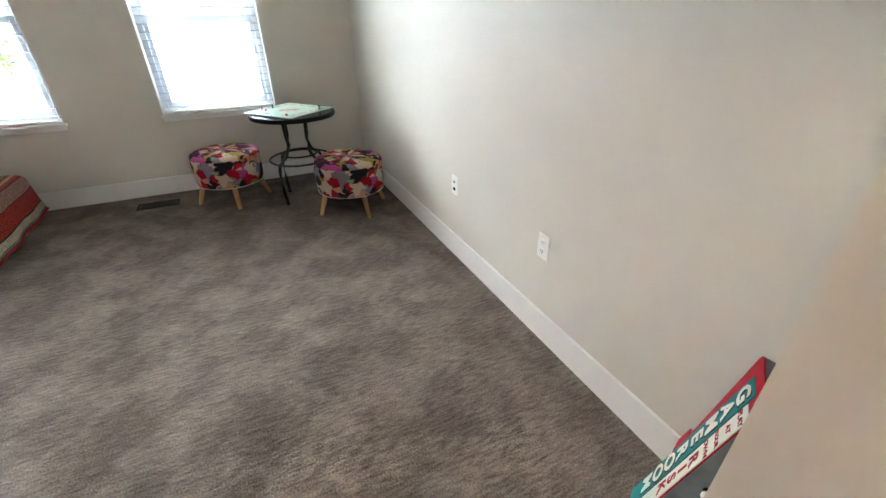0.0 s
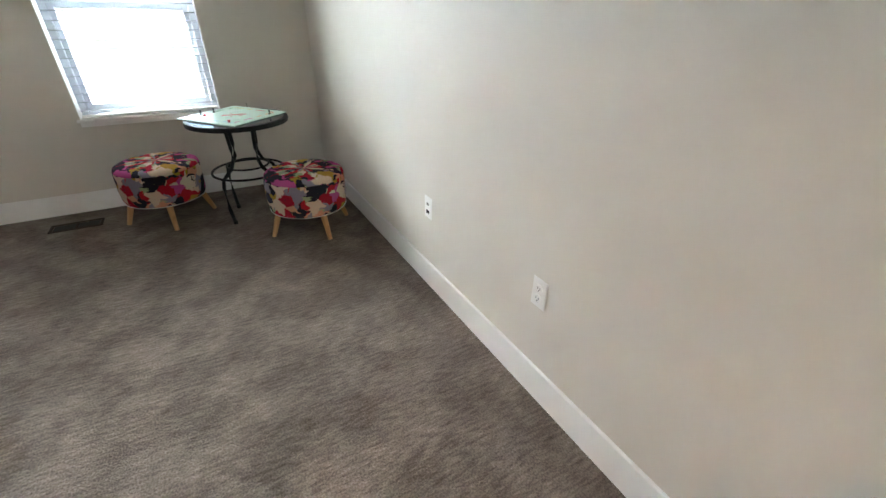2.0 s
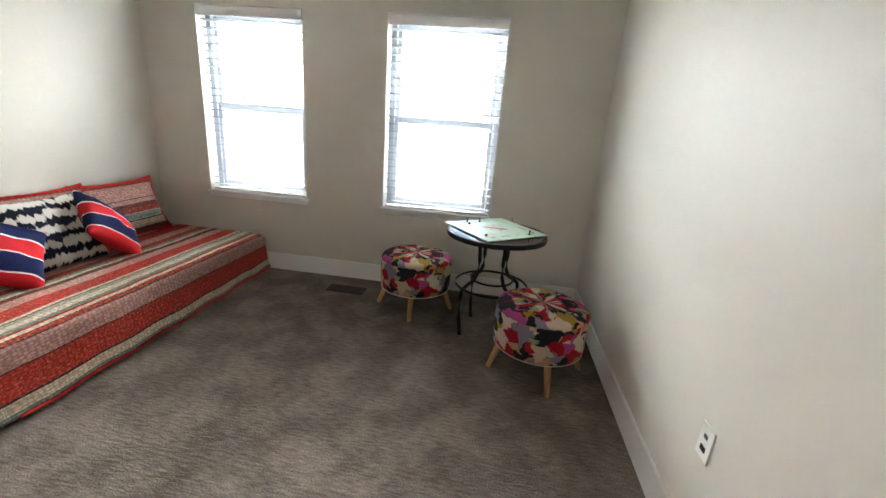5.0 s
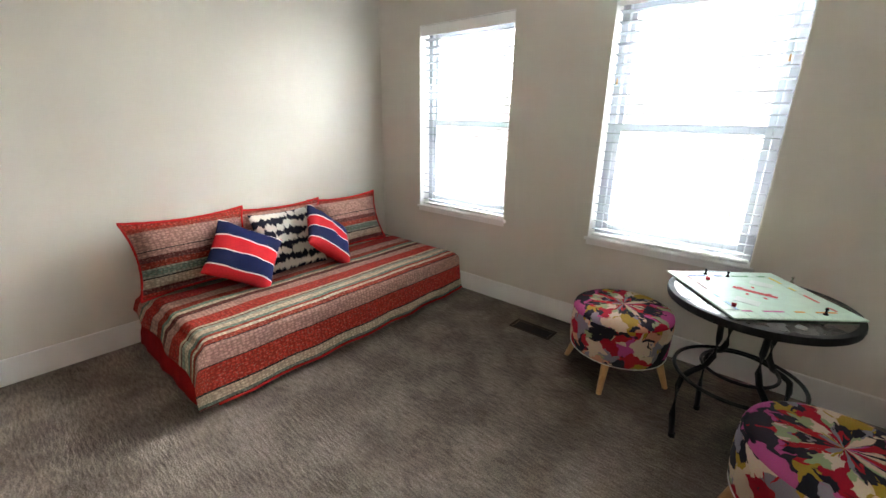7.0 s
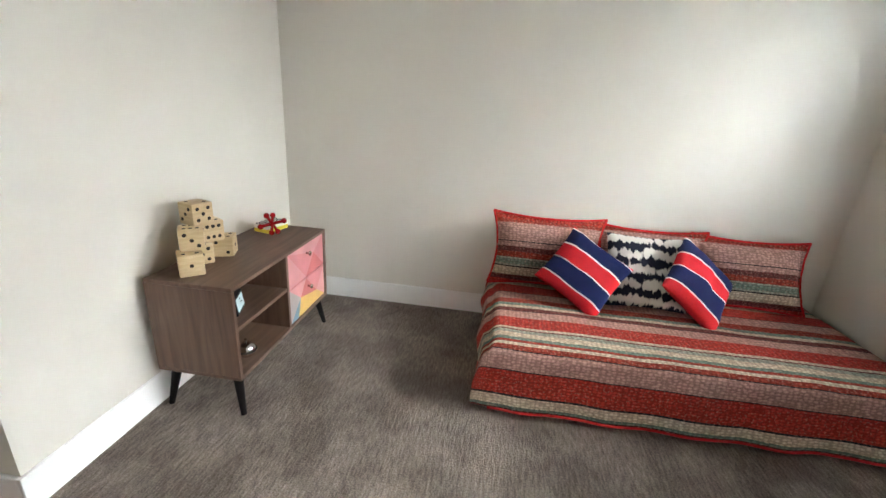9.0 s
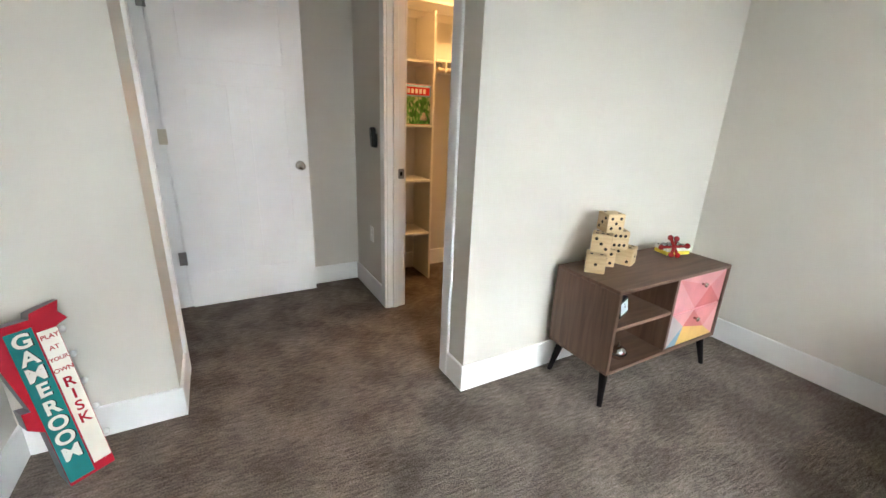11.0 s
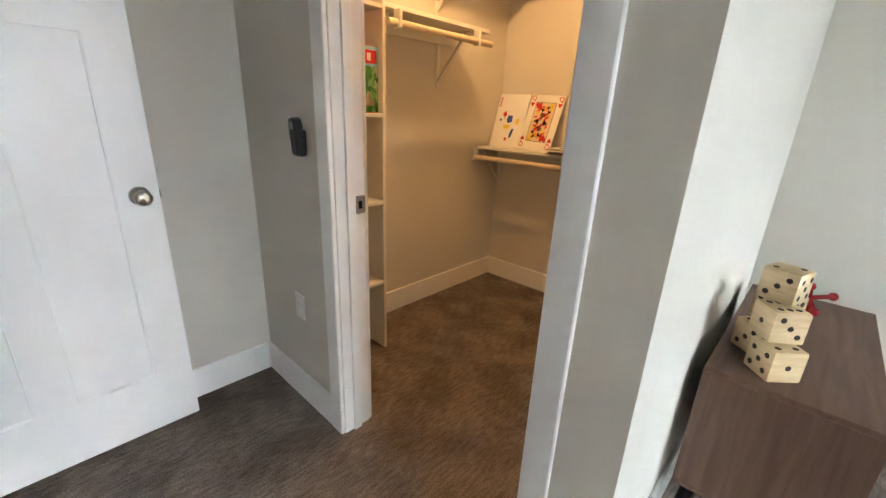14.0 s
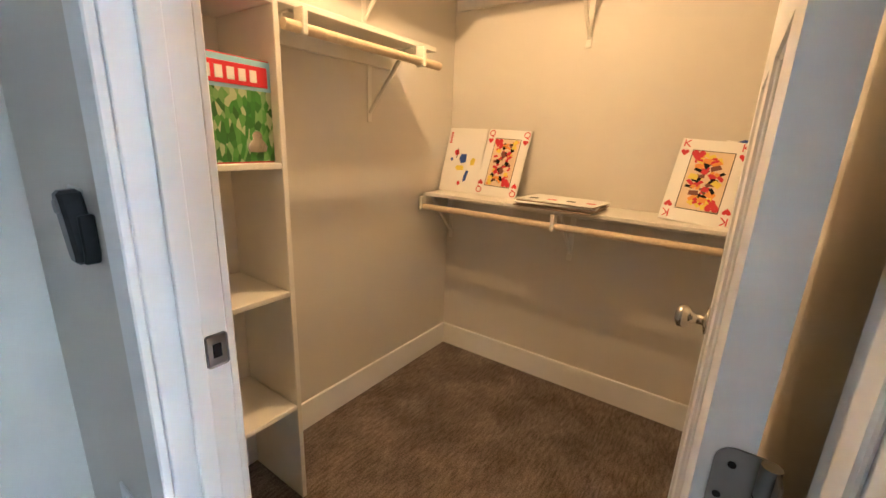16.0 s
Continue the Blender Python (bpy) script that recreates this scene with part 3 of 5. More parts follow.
# ---- windows ----
def window(name, x0, x1, number):
    e = thing(name, "white vinyl double-hung window with a white sill", "window", kind="structure")
    y = NORTH + 0.105
    fr = bmesh.new()
    for a, b, z0, z1 in ((x0, x0 + 0.045, SILL, HEAD), (x1 - 0.045, x1, SILL, HEAD), (x0 + 0.045, x1 - 0.045, SILL, SILL + 0.05), (x0 + 0.045, x1 - 0.045, HEAD - 0.045, HEAD)):
        add_box(fr, a, b, y, y + 0.055, z0, z1, 0.004)
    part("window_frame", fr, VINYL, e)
    mid = 1.312
    for nm, z0, z1, dy in (("lower_sash", SILL + 0.05, mid + 0.022, 0.0), ("upper_sash", mid - 0.022, HEAD - 0.045, 0.024)):
        s = bmesh.new()
        a, b = x0 + 0.047, x1 - 0.047
        for u0, u1, c0, c1 in ((a, a + 0.032, z0, z1), (b - 0.032, b, z0, z1), (a + 0.032, b - 0.032, z0, z0 + 0.036), (a + 0.032, b - 0.032, z1 - 0.036, z1)):
            add_box(s, u0, u1, y + 0.006 + dy, y + 0.028 + dy, c0, c1, 0.003)
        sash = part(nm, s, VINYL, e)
        pane = part("pane", box(a + 0.03, b - 0.03, y + 0.015 + dy, y + 0.019 + dy, z0 + 0.03, z1 - 0.03), GLASS, sash, "clear glass pane")
        pane.visible_shadow = False
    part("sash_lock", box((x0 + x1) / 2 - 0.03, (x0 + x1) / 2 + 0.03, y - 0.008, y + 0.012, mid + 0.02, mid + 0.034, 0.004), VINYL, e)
    part("window_sill", box(x0 - 0.018, x1 + 0.018, NORTH - 0.022, NORTH + 0.105, SILL - 0.012, SILL + 0.006, 0.004), WHITE, e)
    part("apron", box(x0 - 0.004, x1 + 0.004, NORTH - 0.012, NORTH - 0.0005, SILL - 0.042, SILL - 0.013, 0.003), WHITE, e)
    for a, b in ((x0, x0 + 0.004), (x1 - 0.004, x1)):
        part("side_liner", box(a, b, NORTH - 0.002, y, SILL + 0.006, HEAD), WHITE, e)
    part("head_liner", box(x0 + 0.004, x1 - 0.004, NORTH - 0.002, y, HEAD - 0.004, HEAD), WHITE, e)
    return e


def blind(x0, x1):
    """Horizontal slat blind inside the window recess, lowered and open."""
    e = thing("window_blind", "white horizontal slat blind, lowered with open slats", "blind", "blinds in the windows")
    yc = NORTH + 0.052
    part("valance", box(x0 + 0.006, x1 - 0.006, NORTH + 0.004, NORTH + 0.016, HEAD - 0.075, HEAD - 0.006, 0.004), WHITE, e)
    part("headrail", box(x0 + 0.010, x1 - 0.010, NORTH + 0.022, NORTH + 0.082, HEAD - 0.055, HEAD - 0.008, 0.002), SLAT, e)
    top, bottom, n = HEAD - 0.095, SILL + 0.055, 24
    slat = None
    for i in range(n):
        z = top + (bottom - top) * i / (n - 1)
        if slat is None:
            bm = bmesh.new()
            prof = [(-0.025, -0.0012), (-0.012, 0.0006), (0.0, 0.0012), (0.012, 0.0006), (0.025, -0.0012)]
            rows = []
            for x in (x0 + 0.012, x1 - 0.012):
                rows.append([bm.verts.new((x, py, pz + k)) for k in (0.0, -0.0026) for py, pz in (prof if k == 0.0 else prof[::-1])])
            for k in range(10):
                bm.faces.new((rows[0][k], rows[0][(k + 1) % 10], rows[1][(k + 1) % 10], rows[1][k]))
            bm.faces.new(rows[0])
            bm.faces.new(rows[1])
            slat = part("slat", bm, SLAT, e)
            ob = slat
        else:
            ob = new("slat", slat.data)
            ob.parent = e
        ob.matrix_local = pose(0, yc, z, -7)
    part("bottom_rail", box(x0 + 0.012, x1 - 0.012, yc - 0.025, yc + 0.025, SILL + 0.008, SILL + 0.024, 0.004), WHITE, e)
    for x in (x0 + 0.14, x1 - 0.14):
        cord = bmesh.new()
        for dy in (-0.026, 0.026):
            add_rod(cord, (x, yc + dy, SILL + 0.02), (x, yc + dy, HEAD - 0.06), 0.0008, sides=5)
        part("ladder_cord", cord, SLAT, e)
    for x, z in ((x0 + 0.05, 1.55), (x1 - 0.05, 1.62)):
        pull = part("pull_cord", rod((x, NORTH + 0.018, z + 0.02), (x, NORTH + 0.018, HEAD - 0.05), 0.0012, sides=6), SLAT, e)
        part("tassel", rod((x, NORTH + 0.018, z), (x, NORTH + 0.018, z + 0.03), 0.006, 0.003, 8), OAK, pull)
    return e


for i, (a, b) in enumerate(WIN):
    window(f"window_{i + 1}", a, b, i)
    blind(a, b)


# ---- daybed ----
BX0, BX1, BY0, BY1, BTOP = WEST + 0.02, -0.968, 2.645, 4.55, 0.345


def cloth_noise(p, size, height):
    return height * noise.noise(Vector(p) / size)


def bed():
    e = thing("daybed", "low daybed with red end panel on short black feet", "bed", at=pose(0, 0, 0))
    part("mattress", box(BX0, BX1 - 0.02, BY0 + 0.03, BY1 - 0.02, 0.16, BTOP - 0.015, 0.05, segments=3), MATTRESS, e)
    part("base", box(BX0 + 0.02, BX1 - 0.06, BY0 + 0.05, BY1 - 0.04, 0.06, 0.155, 0.01), BLACK_WOOD, e)
    bm = bmesh.new()
    rows = []
    for i in range(25):
        x = BX0 + 0.02 + (BX1 - 0.03 - BX0 - 0.02) * i / 24
        rows.append([bm.verts.new((x, BY0 - 0.012 - 0.034 * (1 - k / 6) + cloth_noise((x, 0, k * 0.05), 0.12, 0.012), 0.006 + 0.034 * k)) for k in range(7)])
    for a, b in zip(rows, rows[1:]):
        for k in range(6):
            bm.faces.new((a[k], b[k], b[k + 1], a[k + 1]))
    bmesh.ops.solidify(bm, geom=list(bm.faces), thickness=0.004)
    part("bed_skirt", bm, RED_CLOTH, e, "plain red cotton bed skirt at the end", True)
    for x in (BX0 + 0.12, BX1 - 0.14):
        for y in (BY0 + 0.15, BY1 - 0.12):
            part("foot", rod((x, y, 0), (x, y, 0.062), 0.022, 0.028), BLACK_WOOD, e, smooth=40)
    return e


def quilt():
    """A striped quilt over the bed: across it from the front hem, over the top, to the wall; the end hangs down the short side."""
    r, drop0 = 0.055, 0.028
    path = [(BX1 + 0.006, z) for z in np.linspace(drop0, BTOP - r, 9)]
    path += [(BX1 - r + (r + 0.006) * math.cos(a), BTOP - r + r * math.sin(a)) for a in np.linspace(0.2, math.pi / 2, 6)]
    path += [(x, BTOP) for x in np.linspace(BX1 - r - 0.05, BX0 + 0.01, 26)]
    s = [0.0]
    for (x0, z0), (x1, z1) in zip(path, path[1:]):
        s.append(s[-1] + math.hypot(x1 - x0, z1 - z0))
    # along the bed: up the short end, over the corner, along the top
    along = [("end", z) for z in np.linspace(0.165, BTOP - r, 6)] + [("turn", a) for a in np.linspace(0.25, math.pi / 2, 5)]
    along += [("top", y) for y in np.linspace(BY0 + r + 0.05, BY1 - r, 46)] + [("far", a) for a in np.linspace(math.pi / 2 - 0.3, 0.2, 4)]
    bm = bmesh.new()
    uv = bm.loops.layers.uv.new("UVMap")
    grid, coords = [], {}
    for k, v in along:
        row = []
        for (x, z), sv in zip(path, s):
            if k == "top":
                y, zz, u = v, z, v
            elif k == "turn":
                y, u = BY0 + r - r * math.cos(v), BY0 + r * v / 1.57
                zz = min(z, BTOP - r + r * math.sin(v))
            elif k == "far":
                y, u = BY1 - r + r * math.cos(v), BY1
                zz = min(z, BTOP - r + r * math.sin(v))
            else:
                # the end hem falls from the wall towards the front corner
                f = max(0.0, min(1.0, (x - BX0) / (BX1 - BX0)))
                fall = (BTOP - r - v) / (BTOP - r - 0.165)
                low = BTOP - r - fall * (BTOP - r - 0.225 + 0.085 * f ** 2)
                y, zz, u = BY0 - 0.026 - 0.030 * fall + 0.010 * math.sin(x * 16) * fall, min(z, low), BY0 - (BTOP - low)
            hang = max(0.0, 1 - z / (BTOP - r)) if x > BX1 - 0.01 else 0.0
            n1, n2 = cloth_noise((x, u, z), 0.35, 1.0), cloth_noise((x + 7, u, z), 0.12, 1.0)
            if hang > 0:
                x = x + 0.020 * n1 * hang + 0.012 * n2 * hang + 0.030 * hang
                zz = zz + hang * (0.022 * max(0, (y - 3.6)) + 0.012 * n1 + 0.006 * math.sin(y * 17))
            else:
                zz = zz + 0.007 * n1 + 0.004 * n2
            vert = bm.verts.new((x, y + (0.006 * n2 if k == "end" else 0), max(zz, 0.006)))
            coords[vert] = (u, sv)
            row.append(vert)
        grid.append(row)
    for a, b in zip(grid, grid[1:]):
        for i in range(len(path) - 1):
            f = bm.faces.new((a[i], b[i], b[i + 1], a[i + 1]))
            for lp in f.loops:
                lp[uv].uv = coords[lp.vert]
    bmesh.ops.remove_doubles(bm, verts=bm.verts, dist=0.0004)
    hem = [tuple(row[0].co) for row in grid[8:] if row[0].is_valid]
    e = thing("quilt", "red, pink and green striped boho quilt spread over the daybed", "quilt")
    part("binding", sweep(hem, 0.006, 8), RED_CLOTH, e, "dark red bound hem", True)
    ob = part("spread", bm, QUILT, e, smooth=True)
    sol = ob.modifiers.new("thickness", "SOLIDIFY")
    sol.thickness, sol.offset = 0.007, -1
    sub = ob.modifiers.new("soften", "SUBSURF")
    sub.levels = sub.render_levels = 1
    return e


def cushion(name, w, h, t, mat, label, category, m, seed=0, flange=0.0, group="", turn_uv=False, sag=0.05):
    """A stuffed cushion in its own xz plane (x along its width), thickness along y."""
    bm = bmesh.new()
    uv = bm.loops.layers.uv.new("UVMap")
    n, coords = 22, {}
    fx, fz = (1 - 2 * flange / w, 1 - 2 * flange / h) if flange else (1, 1)
    sheets = []
    for side in (-1, 1):
        g = []
        for i in range(n + 1):
            row = []
            for j in range(n + 1):
                u, v = math.sin((2 * i / n - 1) * math.pi / 2), math.sin((2 * j / n - 1) * math.pi / 2)
                a, b = min(1, abs(u) / fx), min(1, abs(v) / fz)
                puff = ((1 - a ** 3.2) * (1 - b ** 3.2)) ** 0.55
                x = u * w / 2 * (1 - sag * (1 - v * v) * abs(u))
                z = v * h / 2 * (1 - sag * (1 - u * u) * abs(v))
                dy = noise.noise(Vector((u * 2.2 + seed, v * 2.2, seed))) * 0.018 * puff + noise.noise(Vector((u * 5 + seed, v * 5, seed))) * 0.006
                vert = bm.verts.new((x, side * (t / 2 * puff + 0.0025) + dy, z))
                coords[vert] = (z + h / 2, x + w / 2) if turn_uv else (x + w / 2, z + h / 2)
                row.append(vert)
            g.append(row)
        sheets.append(g)
        for i in range(n):
            for j in range(n):
                q = (g[i][j], g[i + 1][j], g[i + 1][j + 1], g[i][j + 1])
                f = bm.faces.new(q if side < 0 else q[::-1])
    a, b = sheets
    rim = [(i, 0) for i in range(n)] + [(n, j) for j in range(n)] + [(i, n) for i in range(n, 0, -1)] + [(0, j) for j in range(n, 0, -1)]
    for (i0, j0), (i1, j1) in zip(rim, rim[1:] + rim[:1]):
        bm.faces.new((a[i0][j0], b[i0][j0], b[i1][j1], a[i1][j1]))
    for f in bm.faces:
        for lp in f.loops:
            lp[uv].uv = coords[lp.vert]
    edge = [tuple((a[i][j].co + b[i][j].co) / 2) for i, j in rim]
    ob = part(name, bm, mat, None, smooth=True)
    ob.matrix_world = m
    if flange:
        part("flange", sweep(edge, 0.0065, 7, True), RED_CLOTH, ob, "red stitched flange", True)
    return tagged(ob, label, category, group)


bed()
quilt()
ZB = BTOP + 0.008


def leaning(x, y, half, lean, yaw=90.0, spin=0.0):
    """The pose of a cushion of half height `half` that leans on the wall at -x."""
    return pose(x, y, ZB, 0, 0, yaw) @ pose(0, 0, 0, -lean) @ pose(0, 0, half) @ pose(0, 0, 0, 0, spin)


cushion("pillow_sham", 0.68, 0.45, 0.19, SHAM, "striped pillow in a red-flanged sham leaning on the wall", "pillow", leaning(-1.70, 2.945, 0.215, 18), 1, 0.035, "pillow shams on the daybed", sag=0.12)
cushion("pillow_sham", 0.64, 0.42, 0.14, SHAM, "striped pillow sham mostly hidden behind a tie-dye cushion", "pillow", leaning(-1.74, 3.55, 0.200, 14), 2, 0.035, "pillow shams on the daybed", sag=0.12)
cushion("pillow_sham", 0.65, 0.43, 0.19, SHAM, "striped pillow in a red-flanged sham by the window wall", "pillow", leaning(-1.70, 4.10, 0.200, 20), 3, 0.035, "pillow shams on the daybed", sag=0.12)
cushion("tie_dye_cushion", 0.45, 0.43, 0.14, TIEDYE, "square navy and white tie-dye cushion", "cushion", leaning(-1.56, 3.50, 0.20, 28), 4, sag=0.07)
cushion("striped_cushion", 0.40, 0.38, 0.13, BOLD, "square navy and red striped cushion set on its corner", "cushion", leaning(-1.42, 3.14, 0.215, 36, 92, 35), 5, sag=0.07, group="striped cushions")
cushion("striped_cushion", 0.40, 0.38, 0.13, BOLD, "navy and red striped cushion tipped against the others", "cushion", leaning(-1.43, 3.80, 0.215, 34, 122, 50), 6, sag=0.07, group="striped cushions")


# ---- table, board game, stools ----
def bistro_table():
    e = thing("bistro_table", "round black metal bistro table with a glass top", "table", at=pose(0.922, 4.040, 0))
    top, r = 0.690, 0.312
    part("rim", lathe([(r - 0.022, top - 0.03), (r, top - 0.03), (r + 0.003, top - 0.015), (r, top - 0.001), (r - 0.022, top - 0.001), (r - 0.022, top - 0.03)], 64), BLACK, e, smooth=40)
    t = part("tabletop", lathe([(r - 0.023, top - 0.008), (r - 0.023, top - 0.002)], 64), material("smoked_glass", (0.06, 0.06, 0.058), 0.08, spots=0.3, scale=25), e, "dark glass tabletop")
    cross = bmesh.new()
    for k in range(2):
        add_box(cross, -r + 0.02, r - 0.02, -0.012, 0.012, top - 0.028, top - 0.012, 0.002, pose(0, 0, 0, 0, 0, 35 + 90 * k))
    part("cross_brace", cross, BLACK, e)
    for rr, z, tr in ((0.232, 0.335, 0.008), (0.135, 0.372, 0.007)):
        part("ring", sweep([(rr * math.cos(a), rr * math.sin(a), z) for a in np.linspace(0, 2 * math.pi, 48, endpoint=False)], tr, 8, True), BLACK, e, smooth=True)
    shape = [(0.125, top - 0.025), (0.112, 0.60), (0.105, 0.50), (0.110, 0.42), (0.135, 0.372), (0.180, 0.345), (0.215, 0.315), (0.224, 0.27), (0.222, 0.12), (0.205, 0.0)]
    for k in range(4):
        a = radians(215 + 90 * k)
        leg = part("leg", sweep([(q * math.cos(a), q * math.sin(a), z) for q, z in shape], 0.0120, 10), BLACK, e, smooth=True)
        part("foot_cap", rod((0.205 * math.cos(a), 0.205 * math.sin(a), 0.0), (0.206 * math.cos(a), 0.206 * math.sin(a), 0.02), 0.014), BLACK, leg)
    return e


BOARD_GREEN = material("pale_green_board", (0.48, 0.66, 0.55), 0.35, spots=0.06, scale=20)
BOARD_PALE = material("pale_board_print", (0.58, 0.66, 0.62), 0.35, spots=0.1)
PAPER = material("white_card", (0.80, 0.78, 0.74), 0.45, spots=0.03)
RED_INK = material("red_print", (0.55, 0.02, 0.03), 0.45)
INKS = [material(n_, c_, 0.45) for n_, c_ in (("brown_print", (0.16, 0.05, 0.03)), ("sky_print", (0.30, 0.55, 0.70)), ("magenta_print", (0.5, 0.06, 0.25)), ("orange_print", (0.70, 0.28, 0.03)),
                                              ("red_print_2", (0.55, 0.03, 0.03)), ("yellow_print", (0.72, 0.58, 0.05)), ("green_print", (0.04, 0.28, 0.09)), ("blue_print", (0.03, 0.08, 0.35)))]


def game_board():
    e = thing("game_board", "pale green square board game lying open on the table", "board game", at=pose(0.908, 4.085, 0.6905, 0, 0, -51))
    h = 0.235
    part("board", box(-h, h, -h, h, 0, 0.006, 0.001), BOARD_GREEN, e)
    for side in range(4):
        for i in range(9):
            x = -h + 0.065 + (2 * h - 0.13) * (i + 0.5) / 9
            m = pose(0, 0, 0, 0, 0, 90 * side)
            q = (2 * h - 0.13) / 18 - 0.0012
            part("space", box(x - q, x + q, -h + 0.004, -h + 0.062, 0.0062, 0.0068, m=m), BOARD_GREEN, e)
            if i not in (1, 4, 6):
                part("colour_bar", box(x - q, x + q, -h + 0.052, -h + 0.062, 0.0069, 0.0075, m=m), INKS[(side * 2 + i // 5) % 8], e)
    part("centre_banner", box(-0.075, 0.075, -0.012, 0.012, 0.0062, 0.0070, m=pose(0, 0, 0, 0, 0, 45)), RED_INK, e, "red banner across the middle")
    for x, y, a in ((0.09, -0.09, 45), (-0.09, 0.09, 45)):
        part("card_space", box(-0.04, 0.04, -0.028, 0.028, 0.0062, 0.0070, m=pose(x, y, 0, 0, 0, a)), BOARD_PALE, e)
    for k in range(10):
        a = k * 0.63
        part("centre_picture", box(-0.009, 0.009, -0.005, 0.005, 0.0062, 0.0068, m=pose(0.06 * math.cos(a), 0.045 * math.sin(a), 0, 0, 0, k * 40)), BOARD_PALE if k % 2 else RED_INK, e)
    return e


def token(x, y, kind, mat, label):
    y, z = y + 0.085, 0.6975
    e = thing("game_piece", label, "game piece", "pieces on the board", pose(x, y, z, 0, 0, 40 * x * 50))
    if kind == "house":
        part("body", box(-0.006, 0.006, -0.006, 0.006, 0, 0.008), mat, e)
        part("roof", plate([(-0.007, 0.008), (0.007, 0.008), (0, 0.014)], 0.014, pose(0, -0.007, 0)), mat, e)
    else:
        part("body", lathe([(0.008, 0), (0.008, 0.003), (0.004, 0.006), (0.003, 0.016), (0.006, 0.02), (0.004, 0.026), (0.0, 0.027)], 12), mat, e, smooth=True)


def stool(at, label):
    e = thing("round_stool", label, "stool", "round upholstered stools", at)
    bm = bmesh.new()
    uv = bm.loops.layers.uv.new("UVMap")
    r, z0, z1, sides, coords = 0.252, 0.165, 0.412, 56, {}
    prof = [(0.0, z1 + 0.004), (0.05, z1 + 0.004), (0.12, z1 + 0.003), (0.18, z1), (0.225, z1 - 0.006), (0.246, z1 - 0.018), (r, z1 - 0.035), (r + 0.003, 0.33), (r + 0.002, 0.25), (r - 0.002, 0.19), (r - 0.012, z0), (r - 0.05, z0 - 0.004), (0.0, z0 - 0.004)]
    run, rings = 0.0, []
    for i, (q, z) in enumerate(prof):
        if i:
            run += math.hypot(q - prof[i - 1][0], z - prof[i - 1][1])
        ring = []
        for k in range(sides):
            a = 2 * math.pi * k / sides
            wob = 1 + 0.006 * math.sin(3 * a + z * 20)
            ring.append(bm.verts.new((q * wob * math.cos(a), q * wob * math.sin(a), z)))
        rings.append((ring, run))
    top = len([1 for q, z in prof if z > z1 - 0.03])
    for i, ((a, ra), (b, rb)) in enumerate(zip(rings, rings[1:])):
        for k in range(sides):
            f = bm.faces.new((a[k], b[k], b[(k + 1) % sides], a[(k + 1) % sides]))
            f.material_index = 0
            for lp, (kk, rr) in zip(f.loops, ((k, ra), (k, rb), (k + 1, rb), (k + 1, ra))):
                # petals: narrow wedges on top that run on as tall patches down the side
                lp[uv].uv = (kk / sides * 18.0, rr * 11.0 + 5.7 + (3.0 if i > 5 else 0.0))
    bmesh.ops.remove_doubles(bm, verts=bm.verts, dist=0.0003)
    part("seat", bm, PATCHWORK, e, "petal-print cloth in red, cream, navy and olive", True)
    part("piping", sweep([((r - 0.006) * math.cos(a), (r - 0.006) * math.sin(a), z0 + 0.002) for a in np.linspace(0, 2 * math.pi, 64, endpoint=False)], 0.0025, 6, True), PAPER, e, "pale piping round the lower edge", True)
    for k in range(4):
        a = radians(90 * k)
        c, s_ = math.cos(a), math.sin(a)
        part("leg", rod((0.268 * c, 0.268 * s_, 0.0), (0.205 * c, 0.205 * s_, 0.175), 0.0135, 0.021, 16), OAK, e, "light tapered wooden leg", 40)
    return e


bistro_table()
game_board()
for x, y, kind, mat, lab in ((0.74, 4.03, "house", RED_INK, "tiny red game house on the board"), (0.80, 4.13, "man", BLACK, "tiny dark game token on the board"), (1.02, 4.24, "man", CHROME, "tiny metal game token on the board"),
                             (0.86, 3.78, "house", RED_INK, "tiny red game house on the board"), (1.12, 3.92, "man", BLACK, "tiny dark game token on the board"), (0.72, 4.10, "man", BLACK, "tiny dark game token on the board")):
    token(x, y, kind, mat, lab)
stool(pose(0.378, 4.265, 0, 0, 0, 4), "round stool in petal-print cloth on splayed wooden legs, beside the window")
stool(pose(1.216, 3.652, 0, 0, 0, 11), "round stool in petal-print cloth on splayed wooden legs, beside the wall")


# ---- wall plates, floor vent ----
PLATE = material("white_plastic", (0.80, 0.79, 0.76), 0.35, spots=0.02)


def outlet(y, z, sockets):
    e = thing("wall_outlet", "white plastic duplex wall outlet" if sockets else "white wall plate with dark media sockets", "outlet", at=pose(EAST, y, z, 0, 0, 90))
    part("plate", box(-0.036, 0.036, 0.0, 0.006, -0.058, 0.058, 0.003), PLATE, e)
    for dz in (-0.02, 0.02):
        if sockets:
            s = part("socket", lathe([(0.0, 0), (0.0165, 0), (0.0155, 0.003), (0.0, 0.003)], 20), PLATE, e)
            s.matrix_local = pose(0, 0.006, dz, -90)
            for dx in (-0.006, 0.006):
                part("slot", box(dx - 0.0012, dx + 0.0012, 0.0075, 0.0097, dz - 0.002, dz + 0.007), BLACK, e)
            part("slot", rod((0, 0.0075, dz - 0.008), (0, 0.0097, dz - 0.008), 0.0025), BLACK, e)
        else:
            part("jack", box(-0.009 if dz > 0 else -0.013, 0.009 if dz > 0 else 0.013, 0.006, 0.0085, dz - 0.007 - (0.004 if dz < 0 else 0), dz + 0.006), BLACK if dz < 0 else HINGE_METAL, e)
    return e


outlet(1.815, 0.455, True)
outlet(2.640, 0.455, False)

